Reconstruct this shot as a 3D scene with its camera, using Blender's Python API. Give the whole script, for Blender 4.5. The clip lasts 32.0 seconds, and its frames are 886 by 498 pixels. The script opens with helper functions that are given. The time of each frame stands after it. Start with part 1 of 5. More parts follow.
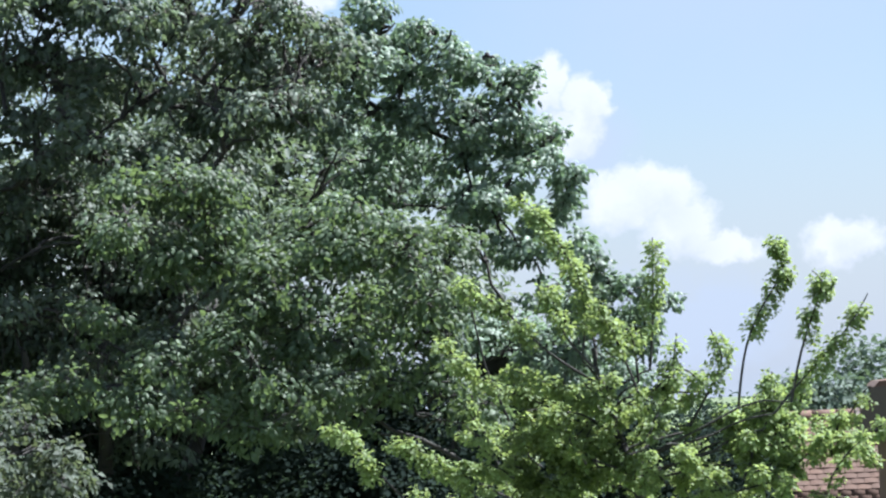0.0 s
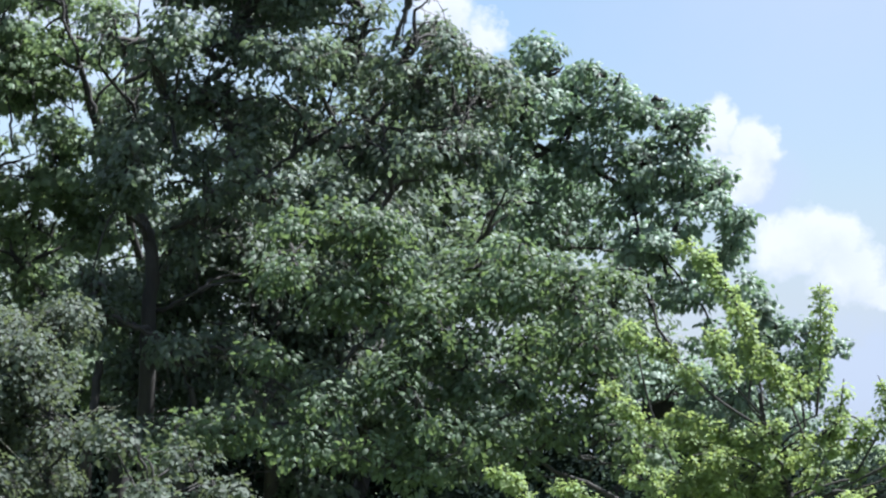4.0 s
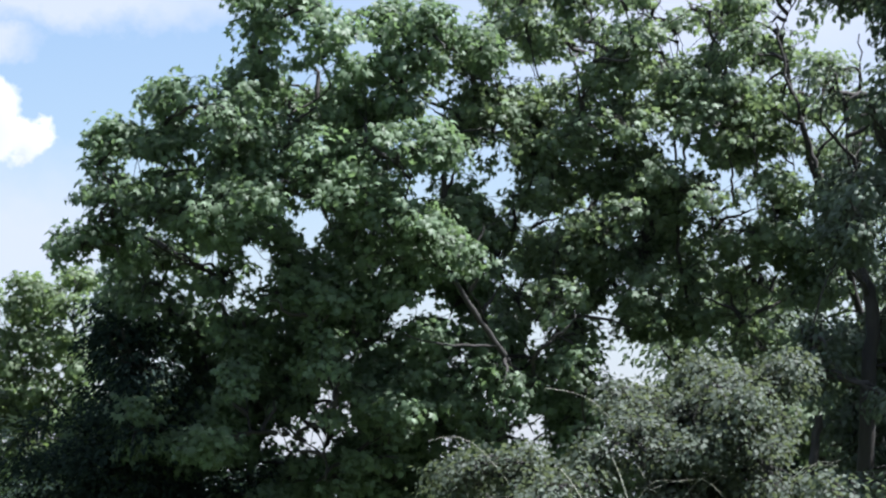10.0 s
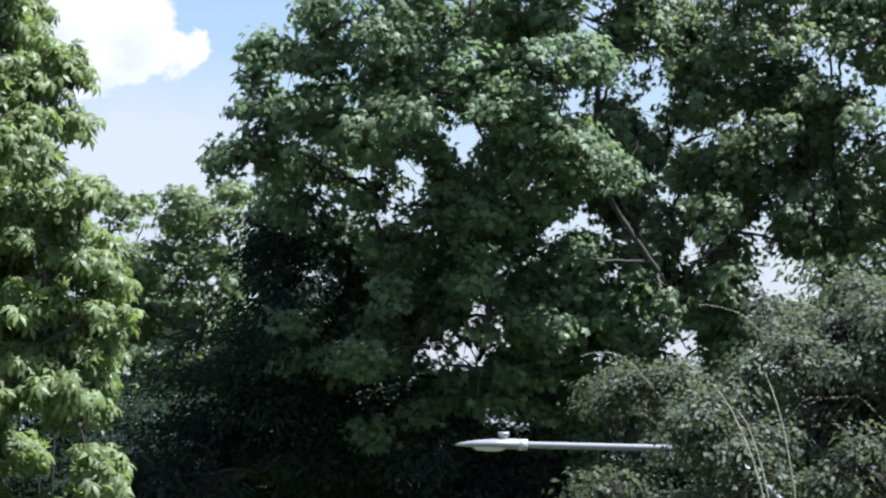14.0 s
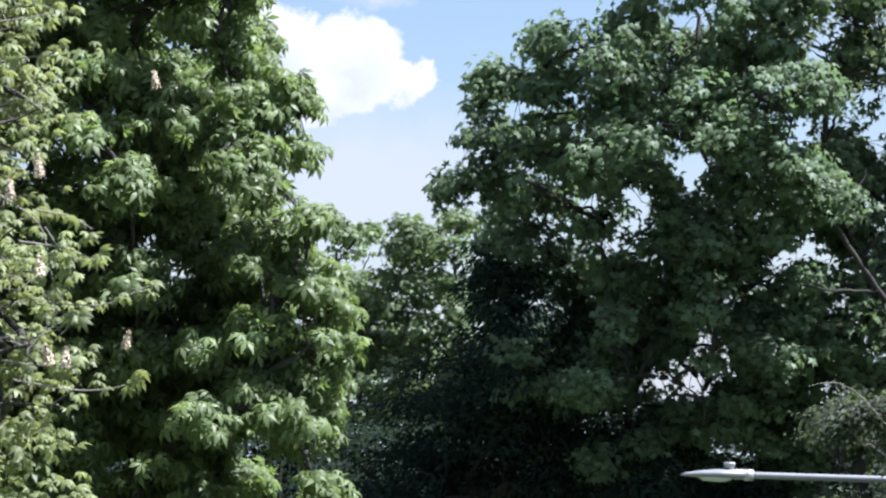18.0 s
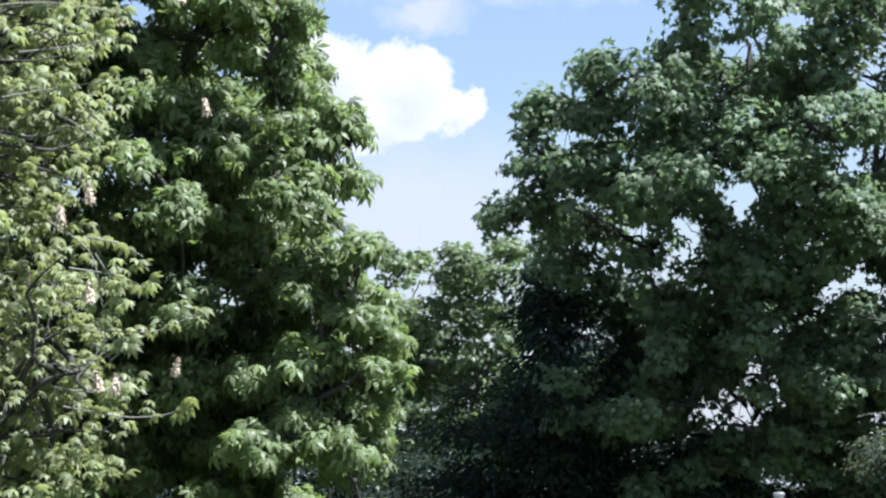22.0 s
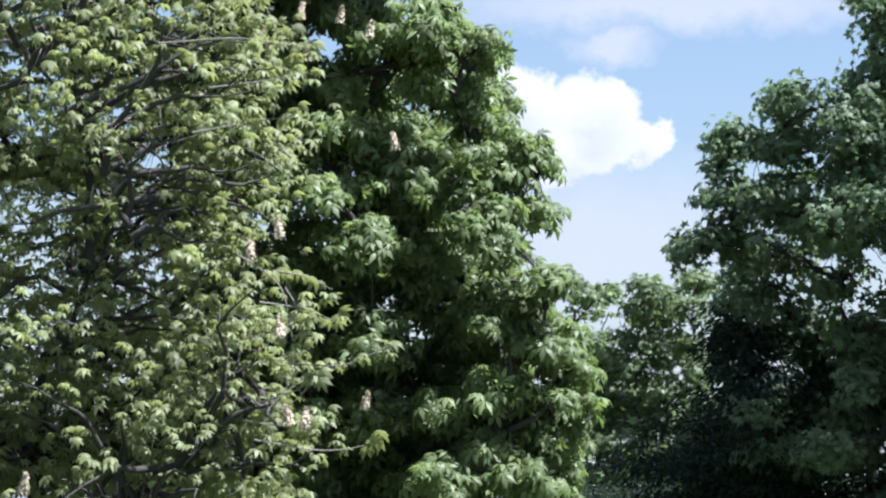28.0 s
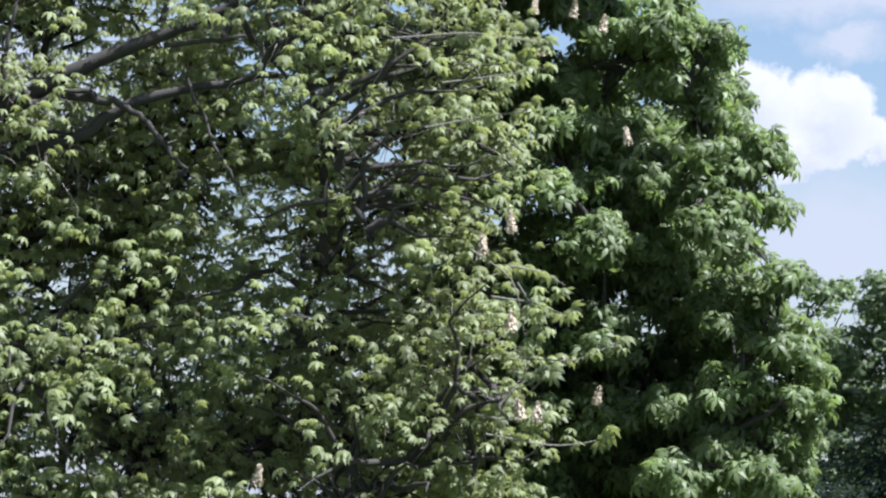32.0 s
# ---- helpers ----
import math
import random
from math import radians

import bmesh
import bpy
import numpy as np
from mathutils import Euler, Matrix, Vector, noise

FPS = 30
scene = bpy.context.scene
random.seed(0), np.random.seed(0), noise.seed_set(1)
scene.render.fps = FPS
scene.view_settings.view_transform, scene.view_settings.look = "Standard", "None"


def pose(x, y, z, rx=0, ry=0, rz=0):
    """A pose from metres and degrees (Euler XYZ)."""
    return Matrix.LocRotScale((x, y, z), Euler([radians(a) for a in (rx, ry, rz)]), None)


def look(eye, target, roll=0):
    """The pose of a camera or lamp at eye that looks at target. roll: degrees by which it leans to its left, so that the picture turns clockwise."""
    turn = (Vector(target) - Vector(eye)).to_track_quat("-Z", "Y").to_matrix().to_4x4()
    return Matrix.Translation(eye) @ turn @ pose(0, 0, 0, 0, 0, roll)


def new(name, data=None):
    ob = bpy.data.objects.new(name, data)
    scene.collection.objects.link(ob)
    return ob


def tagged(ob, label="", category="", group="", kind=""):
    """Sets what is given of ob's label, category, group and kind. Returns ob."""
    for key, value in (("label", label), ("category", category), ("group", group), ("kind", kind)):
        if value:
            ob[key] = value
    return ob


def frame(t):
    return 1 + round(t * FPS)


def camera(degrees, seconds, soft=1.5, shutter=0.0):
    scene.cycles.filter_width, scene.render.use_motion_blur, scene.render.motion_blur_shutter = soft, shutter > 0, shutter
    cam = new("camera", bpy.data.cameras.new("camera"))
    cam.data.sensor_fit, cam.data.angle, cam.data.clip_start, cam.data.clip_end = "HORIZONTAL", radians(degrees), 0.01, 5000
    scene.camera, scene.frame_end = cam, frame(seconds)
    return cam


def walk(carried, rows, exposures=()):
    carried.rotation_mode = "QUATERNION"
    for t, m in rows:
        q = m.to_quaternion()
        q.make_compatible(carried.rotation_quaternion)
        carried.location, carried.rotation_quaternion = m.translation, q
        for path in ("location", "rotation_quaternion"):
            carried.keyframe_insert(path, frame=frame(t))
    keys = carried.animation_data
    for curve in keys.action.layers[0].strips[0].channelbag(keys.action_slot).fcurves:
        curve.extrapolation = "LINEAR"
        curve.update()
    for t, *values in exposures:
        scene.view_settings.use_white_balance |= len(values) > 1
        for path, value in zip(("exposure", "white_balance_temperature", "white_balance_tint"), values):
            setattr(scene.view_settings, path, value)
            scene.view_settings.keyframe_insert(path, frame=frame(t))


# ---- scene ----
# ---------------------------------------------------------------- camera
EYE = (0.0, 0.0, 6.2)
cam = camera(16.0, 32.0, soft=2.3)
PATH = [
    (0, 92.685, 2.419, -16.838),
    (0.5, 92.082, 2.260, -15.851),
    (1, 91.449, 2.054, -15.441),
    (1.5, 91.686, 1.779, -15.426),
    (2, 92.690, 1.595, -16.539),
    (2.5, 93.024, 1.708, -16.311),
    (3, 93.202, 1.634, -15.144),
    (3.5, 93.320, 1.592, -14.346),
    (5.5, 94.408, 1.444, -11.073),
    (6, 94.312, 1.434, -8.995),
    (6.5, 94.433, 1.461, -6.852),
    (7, 94.860, 1.088, -5.438),
    (7.5, 95.589, 0.672, -3.854),
    (8, 95.553, 0.489, -2.777),
    (8.5, 94.801, 0.086, -1.470),
    (9, 94.629, 0.119, 0.543),
    (9.5, 94.886, 0.294, 0.462),
    (10, 94.753, 0.330, -0.867),
    (10.5, 94.432, 0.573, -1.811),
    (11, 94.299, 0.425, -2.536),
    (11.5, 94.229, 0.287, -1.342),
    (12, 94.648, 0.215, -0.458),
    (12.5, 94.528, 0.181, 0.205),
    (13, 93.600, 0.000, 0.781),
    (13.5, 93.307, -0.074, 1.850),
    (15.5, 92.878, -0.172, 1.938),
    (16, 92.871, -0.229, 4.085),
    (16.5, 92.389, -0.528, 5.763),
    (17, 91.987, -0.516, 7.406),
    (17.5, 92.227, -0.646, 7.878),
    (18, 93.711, -0.524, 5.975),
    (18.5, 94.715, -0.647, 4.284),
    (19, 94.802, -0.971, 4.769),
    (19.5, 94.456, -1.025, 4.676),
    (20, 94.434, -0.997, 4.735),
    (20.5, 94.025, -1.025, 5.239),
    (21, 93.711, -0.993, 5.777),
    (21.5, 93.975, -0.901, 6.154),
    (22, 94.218, -0.810, 6.859),
    (22.5, 94.164, -0.715, 7.090),
    (23, 93.752, -0.603, 6.954),
    (23.5, 93.667, -0.470, 7.405),
    (24, 93.899, -0.448, 7.768),
    (24.5, 94.243, -0.722, 8.057),
    (25, 94.522, -0.895, 8.414),
    (25.5, 94.563, -0.917, 8.814),
    (27.5, 95.098, -0.755, 10.462),
    (28, 94.764, -0.778, 10.297),
    (28.5, 94.332, -0.498, 11.473),
    (29, 94.367, -0.636, 13.129),
    (29.5, 94.512, -0.448, 13.786),
    (30, 94.509, -1.060, 15.436),
    (30.5, 94.625, -1.010, 16.899),
    (31, 94.702, -1.085, 16.879),
    (31.5, 94.774, -1.001, 15.571),
    (32, 94.592, -1.359, 14.485),
]
EXPOSURES = [
    (0, 1.87, 5690, 11),
    (3, 1.87, 5690, 11),
    (6, 1.81, 5710, 12),
    (10, 1.77, 5730, 14),
    (18.1, 1.77, 5730, 15),
    (18.5, 1.35, 5730, 15),
    (19, 1.21, 5730, 15),
    (19.4, 1.53, 5730, 15),
    (19.7, 1.77, 5680, 15),
    (26, 1.77, 5680, 14),
    (30, 1.62, 5730, 14),
    (32, 1.6, 5730, 14),
]
walk(cam, [(t, pose(*EYE, rx, ry, rz)) for t, rx, ry, rz in PATH], EXPOSURES)


# ---------------------------------------------------------------- node helpers
class Nodes:
    """Small helper that wires shader nodes."""

    def __init__(self, tree):
        self.t = tree

    def add(self, kind, **inputs):
        n = self.t.nodes.new(kind)
        for k, v in inputs.items():
            self.put(n, k.replace("_", " "), v)
        return n

    def put(self, n, key, v):
        sock = n.inputs[int(key)] if key.isdigit() else n.inputs[key]
        if isinstance(v, bpy.types.NodeSocket):
            self.t.links.new(v, sock)
        else:
            sock.default_value = v

    def math(self, op, a, b=0.0, clamp=False):
        n = self.t.nodes.new("ShaderNodeMath")
        n.operation, n.use_clamp = op, clamp
        self.put(n, "0", a), self.put(n, "1", b)
        return n.outputs[0]

    def vec(self, op, a, b):
        n = self.t.nodes.new("ShaderNodeVectorMath")
        n.operation = op
        self.put(n, "0", a), self.put(n, "1", b)
        return n

    def ramp(self, v, stops):
        n = self.t.nodes.new("ShaderNodeValToRGB")
        self.put(n, "Fac", v)
        e = n.color_ramp.elements
        while len(e) < len(stops):
            e.new(0.5)
        for el, (p, c) in zip(e, stops):
            el.position, el.color = p, (*c, 1)
        return n.outputs["Color"]

    def noise(self, vector, scale, detail=4.0, rough=0.55):
        n = self.t.nodes.new("ShaderNodeTexNoise")
        if vector is not None:
            self.put(n, "Vector", vector)
        n.inputs["Scale"].default_value, n.inputs["Detail"].default_value, n.inputs["Roughness"].default_value = scale, detail, rough
        return n

    def mix(self, fac, a, b):
        n = self.t.nodes.new("ShaderNodeMix")
        n.data_type = "RGBA"
        for k, v in ((0, fac), (6, a), (7, b)):
            if isinstance(v, bpy.types.NodeSocket):
                self.t.links.new(v, n.inputs[k])
            else:
                n.inputs[k].default_value = v if k == 0 else (*v, 1)
        return n.outputs[2]


# ---------------------------------------------------------------- sky, clouds and sun
SUN_EL, SUN_AZ = 62.0, 94.0       # degrees: height, and turn from the y axis towards x


def make_world():
    w = bpy.data.worlds.new("sky")
    scene.world = w
    w.use_nodes = True
    t = w.node_tree
    t.nodes.clear()
    N = Nodes(t)
    sky = t.nodes.new("ShaderNodeTexSky")
    sky.sky_type, sky.sun_disc = "NISHITA", False
    sky.sun_elevation, sky.sun_rotation = radians(SUN_EL), radians(SUN_AZ)
    sky.air_density, sky.dust_density, sky.ozone_density = 1.0, 0.9, 2.0
    tc = t.nodes.new("ShaderNodeTexCoord")
    sep = N.add("ShaderNodeSeparateXYZ", Vector=tc.outputs["Generated"])
    x, y, z = sep.outputs
    az = N.math("MULTIPLY", N.math("ARCTAN2", x, y), 57.2958)
    el = N.math("MULTIPLY", N.math("ARCSINE", z), 57.2958)
    comb = N.add("ShaderNodeCombineXYZ", X=az, Y=el)
    flat = comb.outputs[0]
    # billows: the outline of each cumulus is pushed about by noise at two sizes
    n1 = N.noise(flat, 1.25, 7.0, 0.62)
    push = N.vec("SCALE", N.vec("SUBTRACT", n1.outputs["Color"], (0.5, 0.5, 0.5)).outputs[0], (0, 0, 0))
    push.inputs["Scale"].default_value = 1.25
    p = N.vec("ADD", flat, push.outputs[0]).outputs[0]

    def cloud(centres, soft, dx=0.0, dy=0.0):
        out = None
        for cx, cy, rx, ry in centres:
            d = N.vec("MULTIPLY", N.vec("SUBTRACT", p, (cx + dx, cy + dy, 0)).outputs[0], (1 / rx, 1 / ry, 0)).outputs[0]
            ln = t.nodes.new("ShaderNodeVectorMath")
            ln.operation = "LENGTH"
            t.links.new(d, ln.inputs[0])
            m = N.math("DIVIDE", N.math("SUBTRACT", 1.0, ln.outputs["Value"]), soft, True)
            out = m if out is None else N.math("MAXIMUM", out, m)
        return out

    west = [(-9.12, 7.32, 0.97, 0.97), (-7.67, 7.13, 1.02, 0.94), (-6.79, 6.78, 0.59, 0.49), (-8.28, 6.56, 1.53, 0.61)]
    east = [(18.97, 5.5, 0.49, 0.59), (19.63, 5.28, 0.47, 0.57), (19.41, 4.67, 0.67, 0.61), (20.86, 3.55, 0.94, 0.65), (20.19, 3.31, 0.88, 0.63), (21.3, 2.92, 0.82, 0.65), (22.11, 2.55, 0.77, 0.39), (24.24, 2.57, 0.92, 0.56), (14.06, 7.86, 0.67, 0.67), (14.76, 7.35, 0.53, 0.47)]
    crisp = cloud(west, 0.22)
    veil = cloud([
    (-7.29, 4.84, 4.31, 1.95),
    (-6.27, 9.26, 6.16, 0.72),
    (-7.34, 8.44, 1.13, 0.41),
    (21.38, 1.06, 5.34, 2.26),
    (19.59, 4.43, 1.44, 1.54),
    (22.33, 10.51, 8.22, 7.19),
    (-22.72, 6.67, 5.34, 4.31),
    (6.5, 9.6, 9.5, 4.2),
], 0.75)
    # broken fair-weather cloud over the unseen rest of sky, thickened for fill light
    rest = N.math("MULTIPLY", N.math("SUBTRACT", N.noise(tc.outputs["Generated"], 2.2, 6.0, 0.6).outputs["Fac"], 0.42), 4.0, True)
    away = N.math("MULTIPLY", N.math("SUBTRACT", el, 12.0), 0.12, True)
    rest = N.math("MULTIPLY", rest, away)
    low = N.math("MULTIPLY", N.math("SUBTRACT", 6.5, el), 0.14, True)
    thin = N.math("MAXIMUM", N.math("MULTIPLY", veil, 0.9), N.math("MULTIPLY", low, 0.85))
    body = cloud(west, 0.9, 0.12, -0.42)      # the shaded undersides of the heaps
    grey = N.math("ADD", N.math("MULTIPLY", body, 0.7), N.math("MULTIPLY", N.math("SUBTRACT", n1.outputs["Fac"], 0.5), 1.3), True)
    white = N.mix(grey, (6.7, 6.6, 6.6), (4.75, 4.95, 5.2))
    base = N.vec("MULTIPLY", sky.outputs["Color"], (1.0, 0.94, 0.89)).outputs[0]
    dimmed = N.vec("MULTIPLY", base, (0.84, 0.86, 0.9)).outputs[0]
    hazy = N.math("MULTIPLY", N.math("SUBTRACT", az, 8.0), 0.12, True)     # bluer haze and softer heaps to the east
    a = N.mix(thin, N.mix(hazy, base, dimmed), N.mix(hazy, (4.8, 5.0, 5.35), (3.65, 4.05, 4.7)))
    b = N.mix(rest, a, (6.1, 6.4, 6.9))
    c = N.mix(crisp, b, white)
    dim = N.math("ADD", N.math("MULTIPLY", cloud(east, 0.9, 0.12, -0.42), 0.7), N.math("MULTIPLY", N.math("SUBTRACT", n1.outputs["Fac"], 0.5), 1.0), True)
    c = N.mix(N.math("MULTIPLY", cloud(east, 0.4), 0.9), c, N.mix(dim, (5.7, 5.65, 5.65), (4.5, 4.65, 4.95)))
    bg = N.add("ShaderNodeBackground", Color=c, Strength=0.051)
    out = t.nodes.new("ShaderNodeOutputWorld")
    t.links.new(bg.outputs[0], out.inputs["Surface"])


make_world()
sun = new("sun", bpy.data.lights.new("sun", "SUN"))
sun.data.energy, sun.data.angle, sun.data.color = 5.0, radians(0.53), (1.0, 0.95, 0.87)
_a, _e = radians(SUN_AZ), radians(SUN_EL)
sun.matrix_world = look((0, 0, 60), (-math.sin(_a) * math.cos(_e), -math.cos(_a) * math.cos(_e), 60 - math.sin(_e)))


# ---------------------------------------------------------------- materials
def principled(name):
    m = bpy.data.materials.new(name)
    m.use_nodes = True
    N = Nodes(m.node_tree)
    return m, N, m.node_tree.nodes["Principled BSDF"], m.node_tree.nodes["Material Output"]


def leaf_material(name, dark, mid, light, glow, through_part=0.4, rough=0.42, spec=0.5):
    """Leaves: a waxy upper side, light that shines through, and each leaf a little different."""
    dark, mid, light = ((r, g, b * 1.34) for r, g, b in (dark, mid, light))
    m, N, bsdf, out = principled(name)
    geo = N.add("ShaderNodeNewGeometry")
    info = N.add("ShaderNodeObjectInfo")
    mass = N.noise(geo.outputs["Position"], 0.9, 3.0)
    grain = N.noise(geo.outputs["Position"], 38.0, 2.0)
    r = N.math("FRACT", N.math("ADD", geo.outputs["Random Per Island"], info.outputs["Random"]))
    f = N.math("ADD", N.math("MULTIPLY", r, 0.55), N.math("MULTIPLY", N.math("SUBTRACT", mass.outputs["Fac"], 0.5), 0.9))
    f = N.math("ADD", f, N.math("MULTIPLY", N.math("SUBTRACT", grain.outputs["Fac"], 0.35), 0.35), True)
    col = N.ramp(f, [(0.0, dark), (0.45, mid), (1.0, light)])
    N.put(bsdf, "Base Color", col)
    N.put(bsdf, "Roughness", N.math("ADD", rough + 0.02, N.math("MULTIPLY", grain.outputs["Fac"], 0.2)))
    bsdf.inputs["Specular IOR Level"].default_value = spec
    tr = N.add("ShaderNodeBsdfTranslucent", Color=N.mix(0.5, glow, col))
    sh = N.add("ShaderNodeMixShader", Fac=through_part)
    m.node_tree.links.new(bsdf.outputs[0], sh.inputs[1])
    m.node_tree.links.new(tr.outputs[0], sh.inputs[2])
    m.node_tree.links.new(sh.outputs[0], out.inputs["Surface"])
    return m


def bark_material(name, dark, light, scale=9.0):
    m, N, bsdf, out = principled(name)
    geo = N.add("ShaderNodeNewGeometry")
    stretch = N.vec("MULTIPLY", geo.outputs["Position"], (1.0, 1.0, 0.25)).outputs[0]
    ridge = N.noise(stretch, scale, 6.0, 0.65)
    patch = N.noise(geo.outputs["Position"], 1.7, 3.0)
    f = N.math("ADD", N.math("MULTIPLY", ridge.outputs["Fac"], 0.7), N.math("MULTIPLY", patch.outputs["Fac"], 0.4))
    N.put(bsdf, "Base Color", N.ramp(f, [(0.35, dark), (0.75, light)]))
    bsdf.inputs["Roughness"].default_value = 0.88
    bump = N.add("ShaderNodeBump", Height=ridge.outputs["Fac"], Strength=0.6, Distance=0.02)
    N.put(bsdf, "Normal", bump.outputs[0])
    return m


def plain_material(name, dark, light, scale, rough, metal=0.0, bump=0.2):
    m, N, bsdf, out = principled(name)
    geo = N.add("ShaderNodeNewGeometry")
    info = N.add("ShaderNodeObjectInfo")
    n = N.noise(geo.outputs["Position"], scale, 5.0, 0.6)
    big = N.noise(geo.outputs["Position"], scale * 0.11, 3.0)
    f = N.math("ADD", N.math("MULTIPLY", n.outputs["Fac"], 0.45), N.math("MULTIPLY", big.outputs["Fac"], 0.35))
    f = N.math("ADD", f, N.math("MULTIPLY", info.outputs["Random"], 0.22))
    N.put(bsdf, "Base Color", N.ramp(f, [(0.25, dark), (0.8, light)]))
    N.put(bsdf, "Roughness", N.math("ADD", rough - 0.08, N.math("MULTIPLY", n.outputs["Fac"], 0.16)))
    bsdf.inputs["Metallic"].default_value = metal
    b = N.add("ShaderNodeBump", Height=n.outputs["Fac"], Strength=bump, Distance=0.01)
    N.put(bsdf, "Normal", b.outputs[0])
    return m


MAT_LIME = leaf_material("young_chestnut_leaf", (0.094, 0.112, 0.041), (0.188, 0.224, 0.082), (0.301, 0.358, 0.131), (0.46, 0.53, 0.14), 0.42, 0.42, 0.42)
MAT_CHESTNUT = leaf_material("chestnut_leaf", (0.074, 0.100, 0.033), (0.148, 0.200, 0.066), (0.237, 0.320, 0.106), (0.33, 0.47, 0.1), 0.46, 0.4, 0.45)
MAT_MAPLE = leaf_material("maple_leaf", (0.062, 0.090, 0.038), (0.124, 0.180, 0.076), (0.198, 0.288, 0.122), (0.22, 0.34, 0.11), 0.42, 0.42, 0.35)
MAT_SYCAMORE = leaf_material("sycamore_leaf", (0.059, 0.083, 0.031), (0.118, 0.166, 0.062), (0.189, 0.266, 0.099), (0.25, 0.36, 0.09), 0.44, 0.4, 0.45)
MAT_THIN = leaf_material("thin_maple_leaf", (0.062, 0.086, 0.038), (0.124, 0.172, 0.076), (0.198, 0.275, 0.122), (0.28, 0.385, 0.12), 0.42, 0.42, 0.35)
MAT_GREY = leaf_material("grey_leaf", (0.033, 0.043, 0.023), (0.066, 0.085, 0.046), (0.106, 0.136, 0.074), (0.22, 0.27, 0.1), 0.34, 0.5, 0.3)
MAT_ASH = leaf_material("ash_leaf", (0.053, 0.070, 0.039), (0.106, 0.140, 0.078), (0.170, 0.224, 0.125), (0.19, 0.26, 0.09), 0.42, 0.42, 0.35)
MAT_BLUE = leaf_material("bluish_leaf", (0.075, 0.104, 0.058), (0.150, 0.208, 0.116), (0.240, 0.333, 0.186), (0.26, 0.4, 0.14), 0.34, 0.4, 0.45)
MAT_HAZEL = leaf_material("hazel_leaf", (0.043, 0.063, 0.027), (0.086, 0.126, 0.054), (0.138, 0.202, 0.086), (0.22, 0.31, 0.08), 0.42, 0.42, 0.35)
MAT_GOLD = leaf_material("golden_leaf", (0.095, 0.131, 0.040), (0.190, 0.262, 0.080), (0.304, 0.419, 0.128), (0.46, 0.56, 0.14), 0.45, 0.45, 0.4)
# near-black, so that the maple's shade is put into the leaf colour
MAT_SHADE_FILL = leaf_material("shade_fill_leaf", (0.013, 0.021, 0.013), (0.026, 0.041, 0.027), (0.042, 0.066, 0.043), (0.06, 0.09, 0.04), 0.3, 0.75, 0.06)
# darker than real leaves: the shade under the crowns is in the colour
MAT_SHADE_TONED = leaf_material("shade_toned_leaf", (0.013, 0.021, 0.013), (0.024, 0.036, 0.023), (0.036, 0.052, 0.032), (0.05, 0.08, 0.03), 0.4, 0.8, 0.04)
MAT_FAR = leaf_material("far_leaf", (0.050, 0.075, 0.045), (0.079, 0.114, 0.065), (0.129, 0.164, 0.089), (0.168, 0.248, 0.079), 0.3, 0.6)
MAT_PETAL = plain_material("flower_petal", (0.40, 0.33, 0.25), (0.56, 0.48, 0.38), 60.0, 0.8)
MAT_BARK = bark_material("dark_bark", (0.013, 0.012, 0.011), (0.042, 0.038, 0.034))
MAT_TWIG = bark_material("grey_twig_bark", (0.10, 0.095, 0.085), (0.24, 0.22, 0.19), 14.0)
MAT_BROWN = bark_material("brown_twig_bark", (0.040, 0.036, 0.032), (0.12, 0.108, 0.094), 14.0)
MAT_CANE = bark_material("pale_cane", (0.17, 0.17, 0.13), (0.34, 0.34, 0.27), 14.0)
MAT_GRASS = plain_material("grass", (0.05, 0.07, 0.03), (0.09, 0.12, 0.05), 6.0, 0.9)
MAT_LAMP = plain_material("galvanised_paint", (0.15, 0.157, 0.175), (0.24, 0.25, 0.27), 22.0, 0.5, 0.25, 0.05)
MAT_POLE = plain_material("weathered_lamp_pole", (0.24, 0.24, 0.25), (0.42, 0.42, 0.43), 12.0, 0.5, 0.4, 0.08)
MAT_GLASSY = plain_material("lamp_bowl", (0.30, 0.31, 0.32), (0.46, 0.47, 0.48), 30.0, 0.2)
MAT_TILE = plain_material("clay_roof_tile", (0.058, 0.032, 0.022), (0.122, 0.070, 0.047), 5.0, 0.85)
MAT_BATTEN = plain_material("roof_underlay", (0.07, 0.045, 0.035), (0.12, 0.075, 0.06), 8.0, 0.9)
MAT_BRICK = plain_material("brown_brick", (0.15, 0.085, 0.06), (0.27, 0.16, 0.12), 9.0, 0.9)
MAT_BOARD = plain_material("dark_brown_board", (0.045, 0.033, 0.028), (0.095, 0.07, 0.058), 16.0, 0.7)


# ---------------------------------------------------------------- mesh helpers
def mesh_from(name, verts, tris, mat, smooth=False):
    me = bpy.data.meshes.new(name)
    verts, tris = np.asarray(verts, np.float32), np.asarray(tris, np.int32)
    me.vertices.add(len(verts))
    me.vertices.foreach_set("co", verts.ravel())
    me.loops.add(tris.size)
    me.loops.foreach_set("vertex_index", tris.ravel())
    me.polygons.add(len(tris))
    k = tris.shape[1]
    me.polygons.foreach_set("loop_start", np.arange(0, tris.size, k, dtype=np.int32))
    if smooth:
        me.polygons.foreach_set("use_smooth", np.ones(len(tris), bool))
    me.materials.append(mat)
    me.update(calc_edges=True)
    return me


def child(name, me, parent, label="", kind=""):
    ob = new(name, me)
    ob.parent = parent
    return tagged(ob, label, kind=kind)


def part(name, bm, mat, parent, label=""):
    me = bpy.data.meshes.new(name)
    bm.to_mesh(me)
    bm.free()
    me.materials.append(mat)
    return child(name, me, parent, label)


